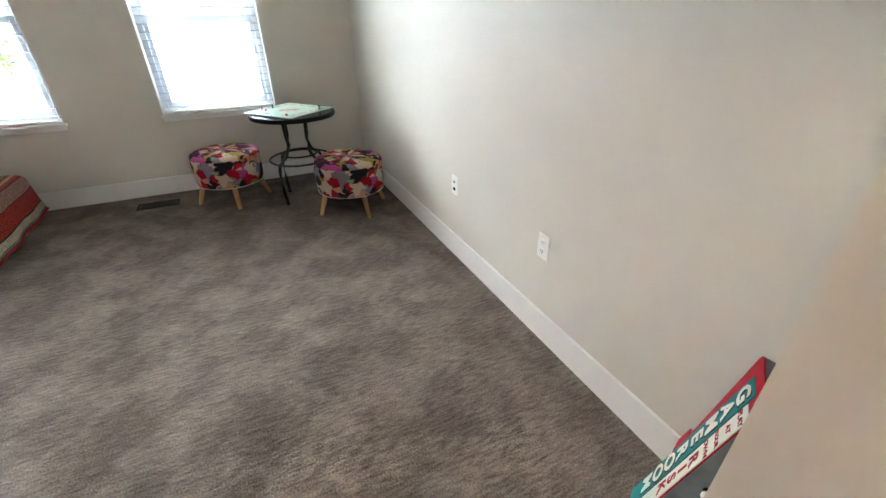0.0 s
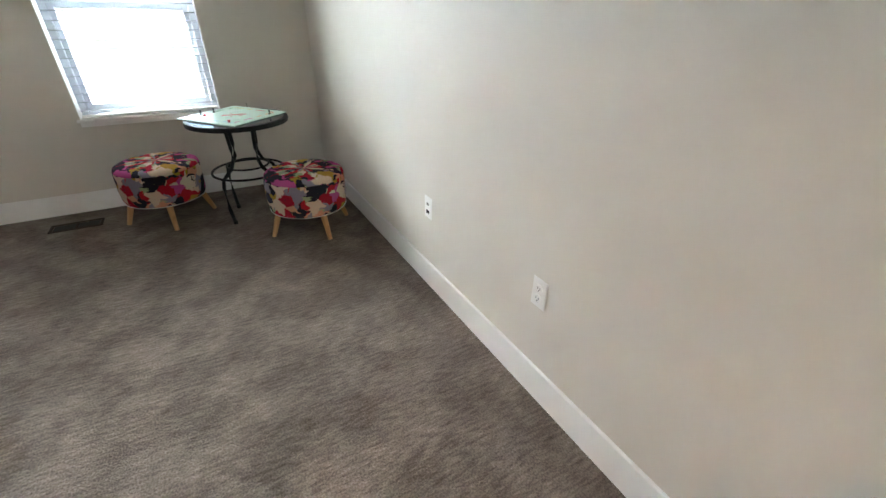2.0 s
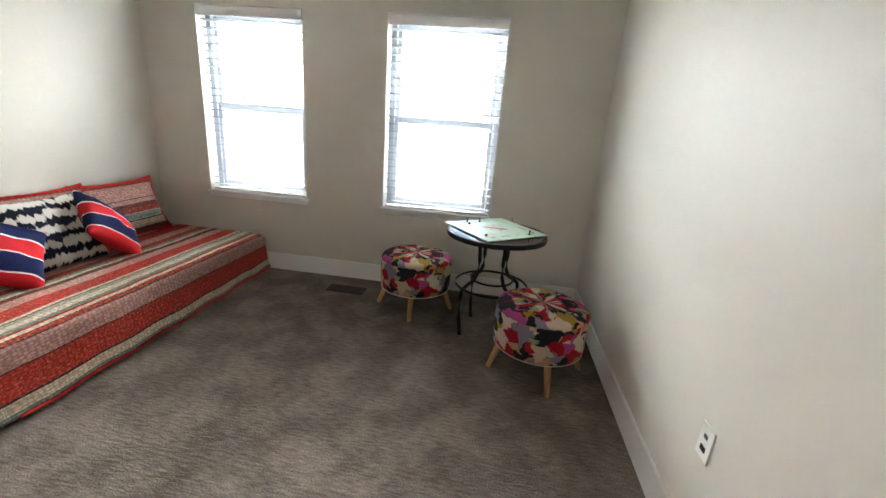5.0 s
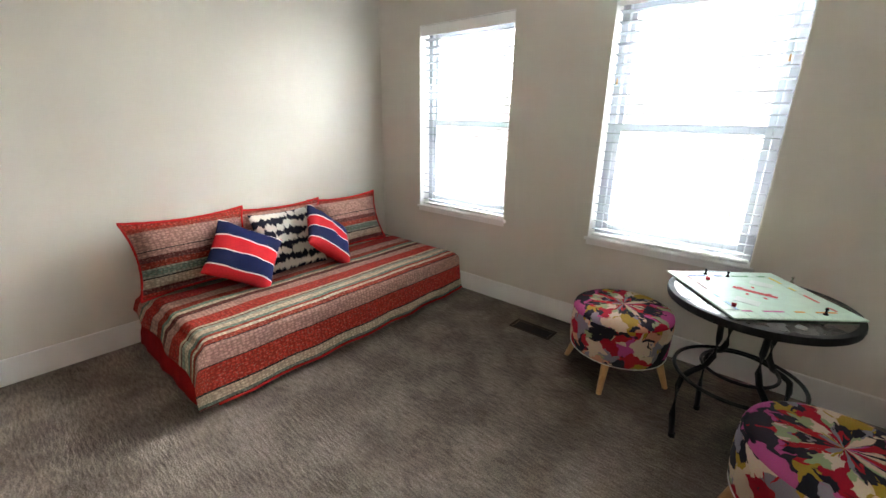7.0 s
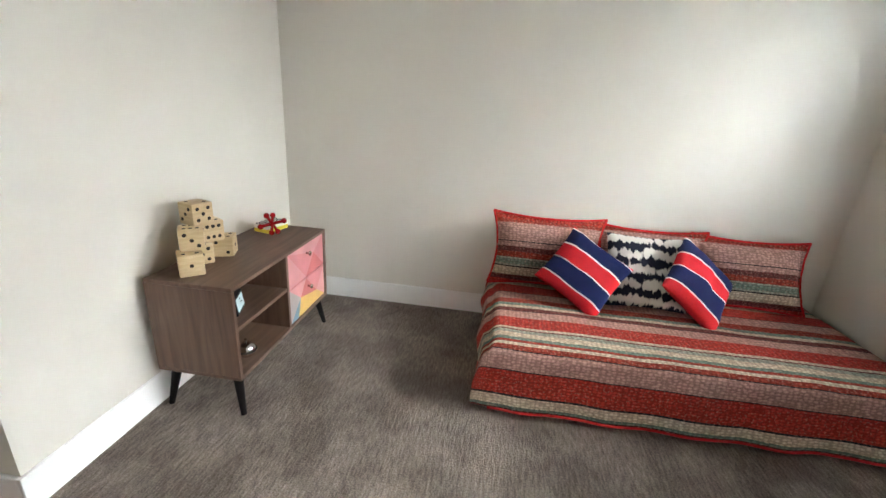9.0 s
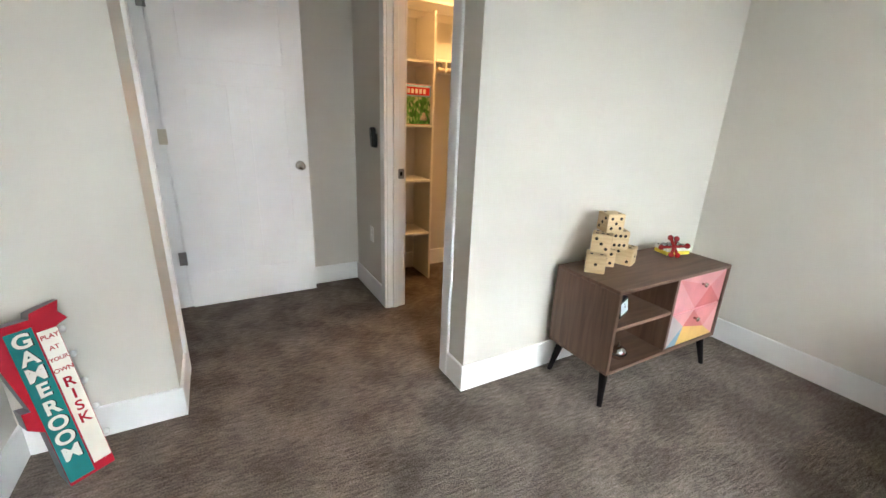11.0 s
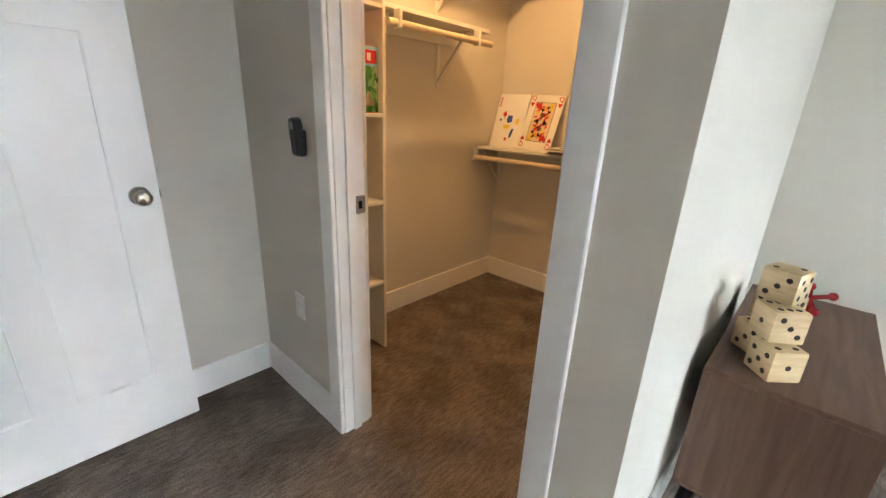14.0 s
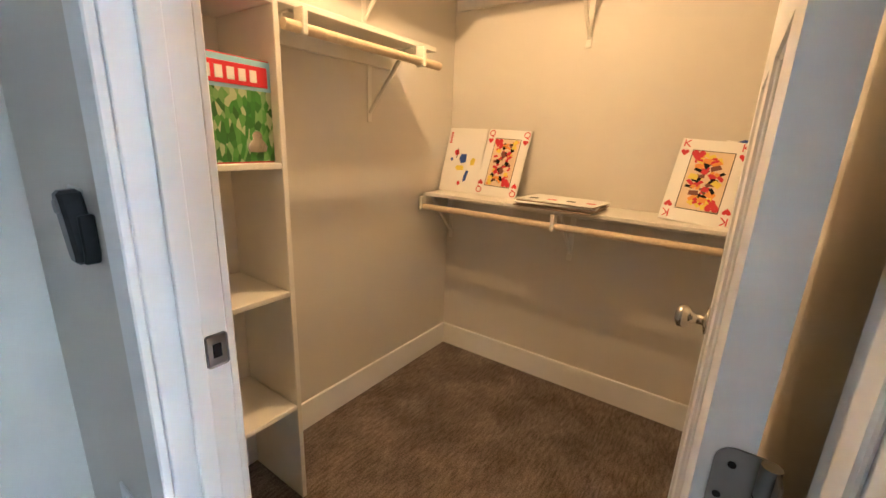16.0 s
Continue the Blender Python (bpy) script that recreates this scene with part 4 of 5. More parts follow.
VENT = material("brown_vent_metal", (0.035, 0.022, 0.016), 0.7, spec=0.08)


def floor_vent():
    e = thing("floor_vent", "brown metal floor register in the carpet", "floor vent", at=pose(-0.195, 4.385, 0.0))
    part("backing", box(-0.125, 0.125, -0.045, 0.045, 0.0006, 0.002), BLACK, e)
    fr = bmesh.new()
    for a, b, c, d in ((-0.148, 0.148, -0.065, -0.05), (-0.148, 0.148, 0.05, 0.065), (-0.148, -0.13, -0.05, 0.05), (0.13, 0.148, -0.05, 0.05), (-0.006, 0.006, -0.05, 0.05)):
        add_box(fr, a, b, c, d, 0.0006, 0.007, 0.002)
    part("frame", fr, VENT, e)
    for k in range(18):
        x = -0.122 + 0.244 * k / 17
        part("slat", box(x - 0.0018, x + 0.0018, -0.05, 0.05, 0.002, 0.0050), VENT, e)


floor_vent()


# ---- media cabinet and what stands on it ----
def cabinet():
    x0, x1, y0, y1, z0, z1 = -1.568, -0.672, 1.228, 1.615, 0.188, 0.620
    e = thing("media_cabinet", "walnut media cabinet with two painted drawers and open shelves", "cabinet")
    t = 0.018
    part("top", box(x0, x1, y0, y1, z1 - t, z1, 0.002), WALNUT, e)
    part("bottom", box(x0, x1, y0, y1, z0, z0 + t, 0.002), WALNUT, e)
    upright = wood_material("walnut_veneer_upright", (0.085, 0.043, 0.027), (0.160, 0.088, 0.057), (12, 12, 1))
    xm = -1.118
    for a in (x0, x1 - t, xm - t / 2):
        part("side_panel", box(a, a + t, y0, y1 - (0.0 if a != xm - t / 2 else 0.006), z0 + t, z1 - t, 0.001), upright, e)
    part("back_panel", box(x0 + t, x1 - t, y0 + 0.002, y0 + 0.008, z0 + t, z1 - t), upright, e)
    part("shelf", box(xm + t / 2, x1 - t, y0 + 0.01, y1 - 0.008, 0.412, 0.430, 0.001), WALNUT, e)
    pink, coral, rose = material("pink_paint", (0.62, 0.22, 0.23), 0.4), material("coral_paint", (0.55, 0.13, 0.13), 0.4), material("rose_paint", (0.66, 0.30, 0.31), 0.4)
    blue, yellow, grey = material("blue_paint", (0.16, 0.30, 0.42), 0.4), material("ochre_paint", (0.68, 0.42, 0.12), 0.4), material("grey_paint", (0.42, 0.38, 0.38), 0.4)
    w = xm - t / 2 - (x0 + t)
    for i, (a, b) in enumerate(((0.408, z1 - t - 0.003), (z0 + t + 0.003, 0.402))):
        h = b - a
        d = part("drawer", box(x0 + t + 0.002, xm - t / 2 - 0.002, y0 + 0.03, y1 - 0.012, a, b, 0.002), pink, e, "pink painted drawer front with coloured triangles")
        m = pose(xm - t / 2 - 0.003, y1 - 0.0085, a + 0.001, 0, 0, 180)
        ww, hh = w - 0.007, h - 0.002
        tris = ([((0, 0), (0.45 * ww, 0), (0, hh), rose), ((0.45 * ww, 0), (ww, 0), (0.7 * ww, hh * 0.6), coral), ((ww, 0), (ww, hh), (0.7 * ww, hh * 0.6), pink),
                 ((0, hh), (0.45 * ww, 0), (0.7 * ww, hh * 0.6), pink), ((0, hh), (0.7 * ww, hh * 0.6), (ww, hh), rose)] if i == 0 else
                [((0, 0), (0.2 * ww, 0), (0.28 * ww, hh * 0.55), blue), ((0, 0), (0.28 * ww, hh * 0.55), (0, hh), grey), ((0, hh), (0.28 * ww, hh * 0.55), (0.45 * ww, hh), rose),
                 ((0.2 * ww, 0), (0.75 * ww, hh * 0.35), (0.28 * ww, hh * 0.55), yellow), ((0.28 * ww, hh * 0.55), (0.75 * ww, hh * 0.35), (0.45 * ww, hh), coral),
                 ((0.2 * ww, 0), (ww, 0), (0.75 * ww, hh * 0.35), yellow), ((ww, 0), (ww, hh), (0.75 * ww, hh * 0.35), rose), ((0.45 * ww, hh), (0.75 * ww, hh * 0.35), (ww, hh), pink)])
        for p0, p1, p2, mat in tris:
            part("painted_triangle", plate([p0, p1, p2], 0.003, m), mat, d)
        kn = part("knob", lathe([(0.006, 0), (0.005, 0.012), (0.013, 0.018), (0.012, 0.025), (0.0, 0.027)], 16), CHROME, d, "small chrome knob", True)
        kn.matrix_local = pose((x0 + t + xm) / 2, y1 - 0.008, a + h * 0.72, -90)
    for x, sx in ((x0 + 0.05, -1), (x1 - 0.05, 1)):
        for y, sy in ((y0 + 0.05, -1), (y1 - 0.05, 1)):
            part("leg", rod((x + sx * 0.032, y + sy * 0.032, 0), (x, y, z0), 0.012, 0.022, 16), BLACK_WOOD, e, "black tapered splayed leg", 40)
    return e


cabinet()
CTOP = 0.620
DIE = 0.094
FACES = {1: ((0, 0),), 2: ((-1, -1), (1, 1)), 3: ((-1, -1), (0, 0), (1, 1)), 4: ((-1, -1), (1, 1), (-1, 1), (1, -1)), 5: ((-1, -1), (1, 1), (-1, 1), (1, -1), (0, 0)), 6: ((-1, -1), (1, 1), (-1, 1), (1, -1), (-1, 0), (1, 0))}


PIP_MESH = part("pip", rod((0, 0, -0.0008), (0, 0, 0.0008), 0.0085, 0.0078, 12), PIP)


def die(x, y, level, yaw, turn):
    """A big wooden die; turn picks which faces look up and out."""
    h = DIE / 2
    e = thing("wooden_die", "large pale wooden die with dark pips piled on the cabinet", "die", "wooden dice on the cabinet", pose(x, y, CTOP + level * DIE, 0, 0, yaw))
    part("cube", box(-h, h, -h, h, 0, DIE, 0.007, segments=2), DICE_WOOD, e, smooth=50)
    order = [1, 2, 3, 4, 5, 6]
    order = order[turn:] + order[:turn]
    turns = [pose(0, 0, 0), pose(0, 0, 0, 90), pose(0, 0, 0, -90), pose(0, 0, 0, 0, 90), pose(0, 0, 0, 0, -90), pose(0, 0, 0, 180)]
    for n_, m in zip(order, turns):
        for px, py in FACES[n_]:
            mm = pose(0, 0, h) @ m @ pose(px * 0.024, py * 0.024, h)
            pip = new("pip", PIP_MESH.data)
            pip.parent, pip.matrix_local = e, mm


for args in ((-0.776, 1.370, 0, 43, 3), (-0.900, 1.318, 0, 50, 1), (-1.022, 1.352, 0, 22, 4), (-0.822, 1.352, 1, 38, 5), (-0.950, 1.338, 1, 58, 2), (-0.884, 1.338, 2, 72, 1)):
    die(*args)
bpy.data.objects.remove(PIP_MESH)

JACK_RED = material("dark_red_enamel", (0.30, 0.008, 0.012), 0.25, coat=0.5)


def jack():
    e = thing("toy_jack", "oversized glossy dark red toy jack", "toy", at=pose(-1.345, 1.412, CTOP + 0.058, 20, 30, 25))
    axes = [Vector(v).normalized() for v in ((1, 0, 0), (0, 1, 0), (0, 0, 1))]
    for v in axes:
        part("arm", rod(-0.062 * v, 0.062 * v, 0.0085), JACK_RED, e, smooth=40)
        for s in (-1, 1):
            part("ball", add_ball(bmesh.new(), s * 0.066 * v, 0.0155), JACK_RED, e, smooth=True)
    low = min((e.matrix_world @ (s * 0.066 * v)).z for v in axes for s in (-1, 1)) - 0.0155
    e.matrix_world = Matrix.Translation((0, 0, CTOP - low)) @ e.matrix_world


jack()


def tile_box():
    e = thing("game_tin", "small white box with black ring pattern and yellow sides", "box", at=pose(-1.455, 1.340, CTOP, 0, 0, -14))
    part("tray", box(-0.08, 0.08, -0.05, 0.05, 0, 0.022, 0.003), INKS[5], e, "yellow lower tray")
    lid = part("lid", box(-0.081, 0.081, -0.051, 0.051, 0.0225, 0.045, 0.003), PAPER, e, "white lid with black rings")
    bm = bmesh.new()
    for i in range(5):
        for j in range(3):
            ring = [((-0.064 + 0.032 * i) + 0.011 * math.cos(a), (-0.032 + 0.032 * j) + 0.011 * math.sin(a), 0.0455) for a in np.linspace(0, 2 * math.pi, 14, endpoint=False)]
            sweep(ring, 0.0022, 5, True, bm)
    part("rings", bm, BLACK, lid)


tile_box()


def desk_clock():
    e = thing("small_clock", "small black-framed clock with a pale blue face", "clock", at=pose(-0.835, 1.525, 0.430, -8, 0, 200))
    part("frame", box(-0.06, 0.06, -0.012, 0.02, 0, 0.085, 0.004), BLACK, e)
    f = part("face", box(-0.047, 0.047, -0.0145, -0.0122, 0.014, 0.073, 0.001), material("pale_blue_dial", (0.55, 0.68, 0.72), 0.3), e)
    part("clock_hand", box(-0.0012, 0.0012, -0.016, -0.0148, 0.043, 0.065), BLACK, f)
    part("clock_hand", box(0.0, 0.02, -0.016, -0.0148, 0.042, 0.0444), BLACK, f)


desk_clock()


def ornament():
    e = thing("chrome_ornament", "round polished chrome ornament on the lower shelf", "ornament", at=pose(-0.830, 1.545, 0.206))
    shiny = material("polished_chrome", (0.75, 0.75, 0.76), 0.06, 1.0, spots=0.02)
    part("ball", lathe([(0.0, 0.0), (0.022, 0.001), (0.036, 0.014), (0.041, 0.032), (0.036, 0.052), (0.022, 0.066), (0.0, 0.071)], 28), shiny, e, smooth=True)
    part("stem", rod((0, 0, 0.068), (0.004, 0.0, 0.088), 0.006), shiny, e, smooth=40)
    part("band", sweep([(0.042 * math.cos(a), 0.042 * math.sin(a), 0.034) for a in np.linspace(0, 2 * math.pi, 32, endpoint=False)], 0.003, 6, True), BLACK, e)


ornament()


# ---- sign in the corner, plates by the closet ----
def game_sign():
    e = thing("game_room_sign", "red and teal metal marquee sign leaning in the corner", "sign", at=pose(1.486, 1.103, -0.031, 0, 0, 210) @ pose(0, 0, 0, -14.5) @ pose(0, 0, 0, 0, -2.4) @ Matrix.Diagonal((0.93, 0.93, 0.93, 1)))
    red, teal, grey = material("sign_red", (0.36, 0.008, 0.022), 0.6, spots=0.1, spec=0.15), material("sign_teal", (0.010, 0.17, 0.165), 0.6, spots=0.1, spec=0.15), material("galvanised_grey", (0.20, 0.22, 0.23), 0.5, 0.5, spots=0.2, scale=15)
    cream = material("sign_cream", (0.74, 0.71, 0.62), 0.5, spots=0.05)
    outline = [(0.098, 0.037), (0.245, 0.037), (0.245, 0.648), (0.284, 0.664), (0.263, 0.700), (0.276, 0.742), (0.186, 0.722), (0.180, 0.700), (0.056, 0.704), (0.045, 0.700), (0.040, 0.688),
               (0.086, 0.375), (0.060, 0.380), (0.058, 0.315), (0.098, 0.280)]
    part("body", plate([(x, z) for x, z in outline], 0.105, pose(0, 0.004, 0)), grey, e, "galvanised grey sign box")
    part("face", plate(outline, 0.0035, pose(0, 0.0, 0)), red, e, "red painted face")
    part("teal_strip", box(0.100, 0.178, -0.003, -0.0003, 0.05, 0.672, 0.001), teal, e, "teal strip with cream letters")
    part("white_strip", box(0.184, 0.243, -0.003, -0.0003, 0.075, 0.645, 0.001), cream, e, "cream strip with red letters")
    for i, ch in enumerate("GAMEROOM"):
        z = 0.630 - 0.066 * i - (0.008 if i > 3 else 0)
        writing(ch, 0.078, BLACK, e, pose(0.1415, -0.0034, z - 0.001), "letter_shadow", bold=0.03)
        writing(ch, 0.074, cream, e, pose(0.139, -0.0048, z), "letter", bold=0.03)
    for k, (word, size) in enumerate((("PLAY", 0.024), ("AT", 0.024), ("YOUR", 0.021), ("OWN", 0.023))):
        writing(word, size, red, e, pose(0.2135, -0.0034, 0.618 - 0.046 * k), "lettering", bold=0.02)
    for k, ch in enumerate("RISK"):
        writing(ch, 0.058, red, e, pose(0.2135, -0.0034, 0.425 - 0.053 * k), "letter", bold=0.02)
    bulb = material("clear_bulb", (0.75, 0.75, 0.72), 0.08, spots=0.05)
    for z in (0.15, 0.27, 0.39, 0.51, 0.62):
        s = part("socket", rod((0.245, 0.055, z), (0.254, 0.055, z), 0.010), BLACK, e)
        part("bulb", add_ball(bmesh.new(), (0.266, 0.055, z), 0.014), bulb, s, "clear round bulb", True)
    return e


game_sign()


def wall_plate(y, z, name, label, cat, toggles):
    e = thing(name, label, cat, at=pose(-0.148, y, z, 0, 0, -90))
    part("plate", box(-0.036, 0.036, 0.0005, 0.006, -0.058, 0.058, 0.003), PLATE, e)
    if toggles:
        part("rocker", box(-0.016, 0.016, 0.006, 0.009, -0.033, 0.033, 0.002), PLATE, e)
    else:
        for dz in (-0.02, 0.02):
            s = part("socket", lathe([(0.0, 0), (0.0165, 0), (0.0155, 0.003), (0.0, 0.003)], 20), PLATE, e)
            s.matrix_local = pose(0, 0.006, dz, -90)
    return e


wall_plate(-0.082, 1.185, "light_switch", "white plastic rocker light switch", "switch", True)
wall_plate(-0.140, 0.475, "wall_outlet", "white plastic wall outlet beside the closet door", "outlet", False)


def remote():
    e = thing("fan_remote", "black hand-held remote in its wall holder", "remote control", at=pose(-0.147, -0.028, 1.112, 0, 0, -90))
    prof = [(-0.020, 0.0), (0.020, 0.0), (0.027, 0.02), (0.028, 0.09), (0.025, 0.122), (0.016, 0.136), (-0.016, 0.136), (-0.025, 0.122), (-0.028, 0.09), (-0.027, 0.02)]
    plastic = material("black_plastic", (0.015, 0.016, 0.018), 0.3, spots=0.1)
    part("holder", plate([(x, z) for x, z in prof[:4] + prof[-2:]], 0.024, bevel=0.003), plastic, e)
    part("handset", plate([(x * 0.86, z * 0.96 + 0.003) for x, z in prof], 0.034, pose(0, 0.0, 0, -4), 0.006), plastic, e)
    b = part("dial", lathe([(0.013, 0), (0.012, 0.004), (0.0, 0.005)], 20), HINGE_METAL, e, "grey round buttons")
    b.matrix_local = pose(0, 0.041, 0.105, -90)


remote()

# ---- closet ----
SHELF = material("closet_shelf_white", (0.76, 0.73, 0.66), 0.4, spots=0.03)
ROD = wood_material("closet_rod_wood", (0.58, 0.45, 0.30), (0.68, 0.55, 0.38), (12, 12, 1), 4)
CX0, CX1, CY0, CY1 = CLOSET_WEST, -0.268, -0.56, 1.07


def tower():
    e = thing("shelf_tower", "white open closet shelf tower with four compartments", "shelving")
    x0, x1, y1 = CX1, -0.690, -0.235
    part("side_panel", box(x1, x1 + 0.018, CY0 + 0.018, y1, 0, 2.04, 0.002), SHELF, e)
    part("side_panel", box(x0 - 0.020, x0 - 0.002, CY0 + 0.018, y1, 0, 2.04, 0.002), SHELF, e)
    for z in (0.412, 0.846, 1.262, 1.712):
        part("shelf", box(x1 + 0.019, x0 - 0.021, CY0 + 0.018, y1, z - 0.018, z, 0.002), SHELF, e)


tower()


def bracket(parent, m, depth, drop):
    """A shelf bracket: plate on the wall, arm under the shelf, strut between. Local: wall at y = 0, out along +y, shelf underside at z = 0."""
    bm = bmesh.new()
    add_box(bm, -0.014, 0.014, 0.0, 0.006, -drop, 0, 0.002, m)
    add_box(bm, -0.010, 0.010, 0.0, depth, -0.008, 0, 0.002, m)
    a, b = m @ Vector((0, 0.004, -drop * 0.86)), m @ Vector((0, depth * 0.86, -0.006))
    add_rod(bm, a, b, 0.009, sides=8)
    return part("bracket", bm, SHELF, parent, "white steel shelf bracket")


def hanging_shelf(name, label, axis, a, b, z, depth, rod_drop, brackets, base):
    """A shelf board on a cleat with a clothes rod under its front edge, along axis x (on the south wall) or y (on the west wall)."""
    e = thing(name, label, "closet shelf")
    m = pose(0, CY0, 0) if axis == "x" else pose(CX0, 0, 0, 0, 0, -90)
    u0, u1 = (a, b) if axis == "x" else (-b, -a)
    part("board", box(u0, u1, 0.002, depth, z - 0.019, z, 0.002, m), SHELF, e)
    part("cleat", box(u0, u1, 0.0006, 0.018, z - 0.075, z - 0.020, 0.002, m), SHELF, e)
    if rod_drop:
        part("clothes_rod", rod(m @ Vector((u0 + 0.004, depth + 0.02, z - rod_drop)), m @ Vector((u1 - 0.004, depth + 0.02, z - rod_drop)), 0.0165, sides=18), ROD, e, "pale wooden clothes rod", 40)
        for u in brackets:
            hook = box(u - 0.010, u + 0.010, depth - 0.004, depth + 0.040, z - rod_drop - 0.020, z - 0.020, 0.003, m)
            part("rod_hook", hook, SHELF, e)
    for u in brackets:
        bracket(e, m @ pose(u, 0, z - 0.020), depth - 0.03, base)
    return e


hanging_shelf("short_closet_shelf", "short white shelf with a wooden clothes rod", "x", -1.49, -0.712, 1.735, 0.285, 0.078, (-1.36, -0.78), 0.30)
hanging_shelf("long_closet_shelf", "long white shelf with a wooden clothes rod holding giant cards", "y", CY0 + 0.02, CY1 - 0.01, 1.056, 0.285, 0.078, (0.53, -0.242, -0.95), 0.29)
hanging_shelf("high_closet_shelf", "high white closet shelf on brackets", "y", CY0 + 0.02, CY1 - 0.01, 2.115, 0.285, 0.0, (-0.21, -0.95), 0.30)
hanging_shelf("high_closet_shelf", "high white closet shelf on brackets over the clothes rod", "x", CX0 + 0.30, CX1 - 0.01, 2.115, 0.285, 0.0, (-1.33,), 0.30)


def closet_lamp():
    e = thing("ceiling_lamp", "small round ceiling lamp with a bare warm bulb", "lamp", at=pose(-0.98, 0.08, TOP))
    part("base", lathe([(0.0, -0.001), (0.055, -0.001), (0.05, -0.02), (0.02, -0.028), (0.0, -0.028)], 24), WHITE, e, smooth=40)


closet_lamp()
warm = new("closet_light", bpy.data.lights.new("closet_light", "POINT"))
warm.data.energy, warm.data.color, warm.data.shadow_soft_size = 0.90, (1.0, 0.55, 0.22), 0.028
warm.location = (-0.98, 0.08, TOP - 0.075)


def game_box():
    e = thing("game_box", "green board game box with a red banner on the closet shelf", "game box", at=pose(-0.565, -0.262, 1.262, 0, 0, 180 + 6))
    green = bpy.data.materials.new("city_print")
    green.use_nodes = True
    n, l = green.node_tree.nodes, green.node_tree.links
    t, r, co, mp = n.new("ShaderNodeTexVoronoi"), n.new("ShaderNodeValToRGB"), n.new("ShaderNodeTexCoord"), n.new("ShaderNodeMapping")
    mp.inputs["Scale"].default_value = (1, 1, 0.5)
    t.inputs["Scale"].default_value = 70
    for i, (p, c) in enumerate(((0.0, (0.02, 0.10, 0.02)), (0.35, (0.05, 0.22, 0.03)), (0.6, (0.12, 0.30, 0.07)), (0.85, (0.40, 0.46, 0.28)))):
        el = r.color_ramp.elements[i] if i < 2 else r.color_ramp.elements.new(p)
        el.position, el.color = p, (*c, 1)
    sp = n.new("ShaderNodeSeparateColor")
    for a, b in ((co.outputs["Object"], mp.inputs["Vector"]), (mp.outputs[0], t.inputs["Vector"]), (t.outputs["Color"], sp.inputs[0]), (sp.outputs[0], r.inputs[0]), (r.outputs[0], n["Principled BSDF"].inputs["Base Color"])):
        l.new(a, b)
    n["Principled BSDF"].inputs["Roughness"].default_value = 0.35
    w, h = 0.118, 0.285
    part("box", box(-w, w, 0, 0.05, 0, h, 0.002), RED_INK, e, "dark red box sides")
    part("cover", box(-w + 0.002, w - 0.002, -0.002, -0.0002, 0.004, h - 0.004), green, e, "green printed cover")
    part("sky_band", box(-w + 0.002, w - 0.002, -0.0035, -0.0022, h - 0.085, h - 0.004), INKS[1], e)
    part("banner", box(-w + 0.006, w - 0.022, -0.006, -0.0037, h - 0.075, h - 0.020, 0.001), RED_INK, e, "red banner with white bars")
    for k in range(5):
        x = -w + 0.020 + 0.034 * k
        part("banner_bar", box(x, x + 0.022, -0.0075, -0.0062, h - 0.064, h - 0.032, 0.001), PAPER, e)
    tin = part("figure", lathe([(0.0, 0.0), (0.028, 0.002), (0.034, 0.016), (0.022, 0.032), (0.015, 0.038), (0.017, 0.048), (0.010, 0.058), (0.0, 0.06)], 20), CHROME, e, "plain silver shape on the cover", True)
    tin.matrix_local = pose(0.05, -0.004, 0.03) @ Matrix.Diagonal((1, 0.12, 1, 1))


game_box()

YELLOW_INK = INKS[5]


def heart(size, m):
    pts = [(0.0, -0.5)] + [(0.5 * math.cos(a) * 0.52 + 0.25, 0.20 + 0.27 * math.sin(a)) for a in np.linspace(-0.5, math.pi - 0.15, 8)] + [(-(0.5 * math.cos(a) * 0.52 + 0.25), 0.20 + 0.27 * math.sin(a)) for a in np.linspace(math.pi - 0.15, -0.5, 8)]
    return plate([(x * size, z * size) for x, z in pts], 0.0008, m)


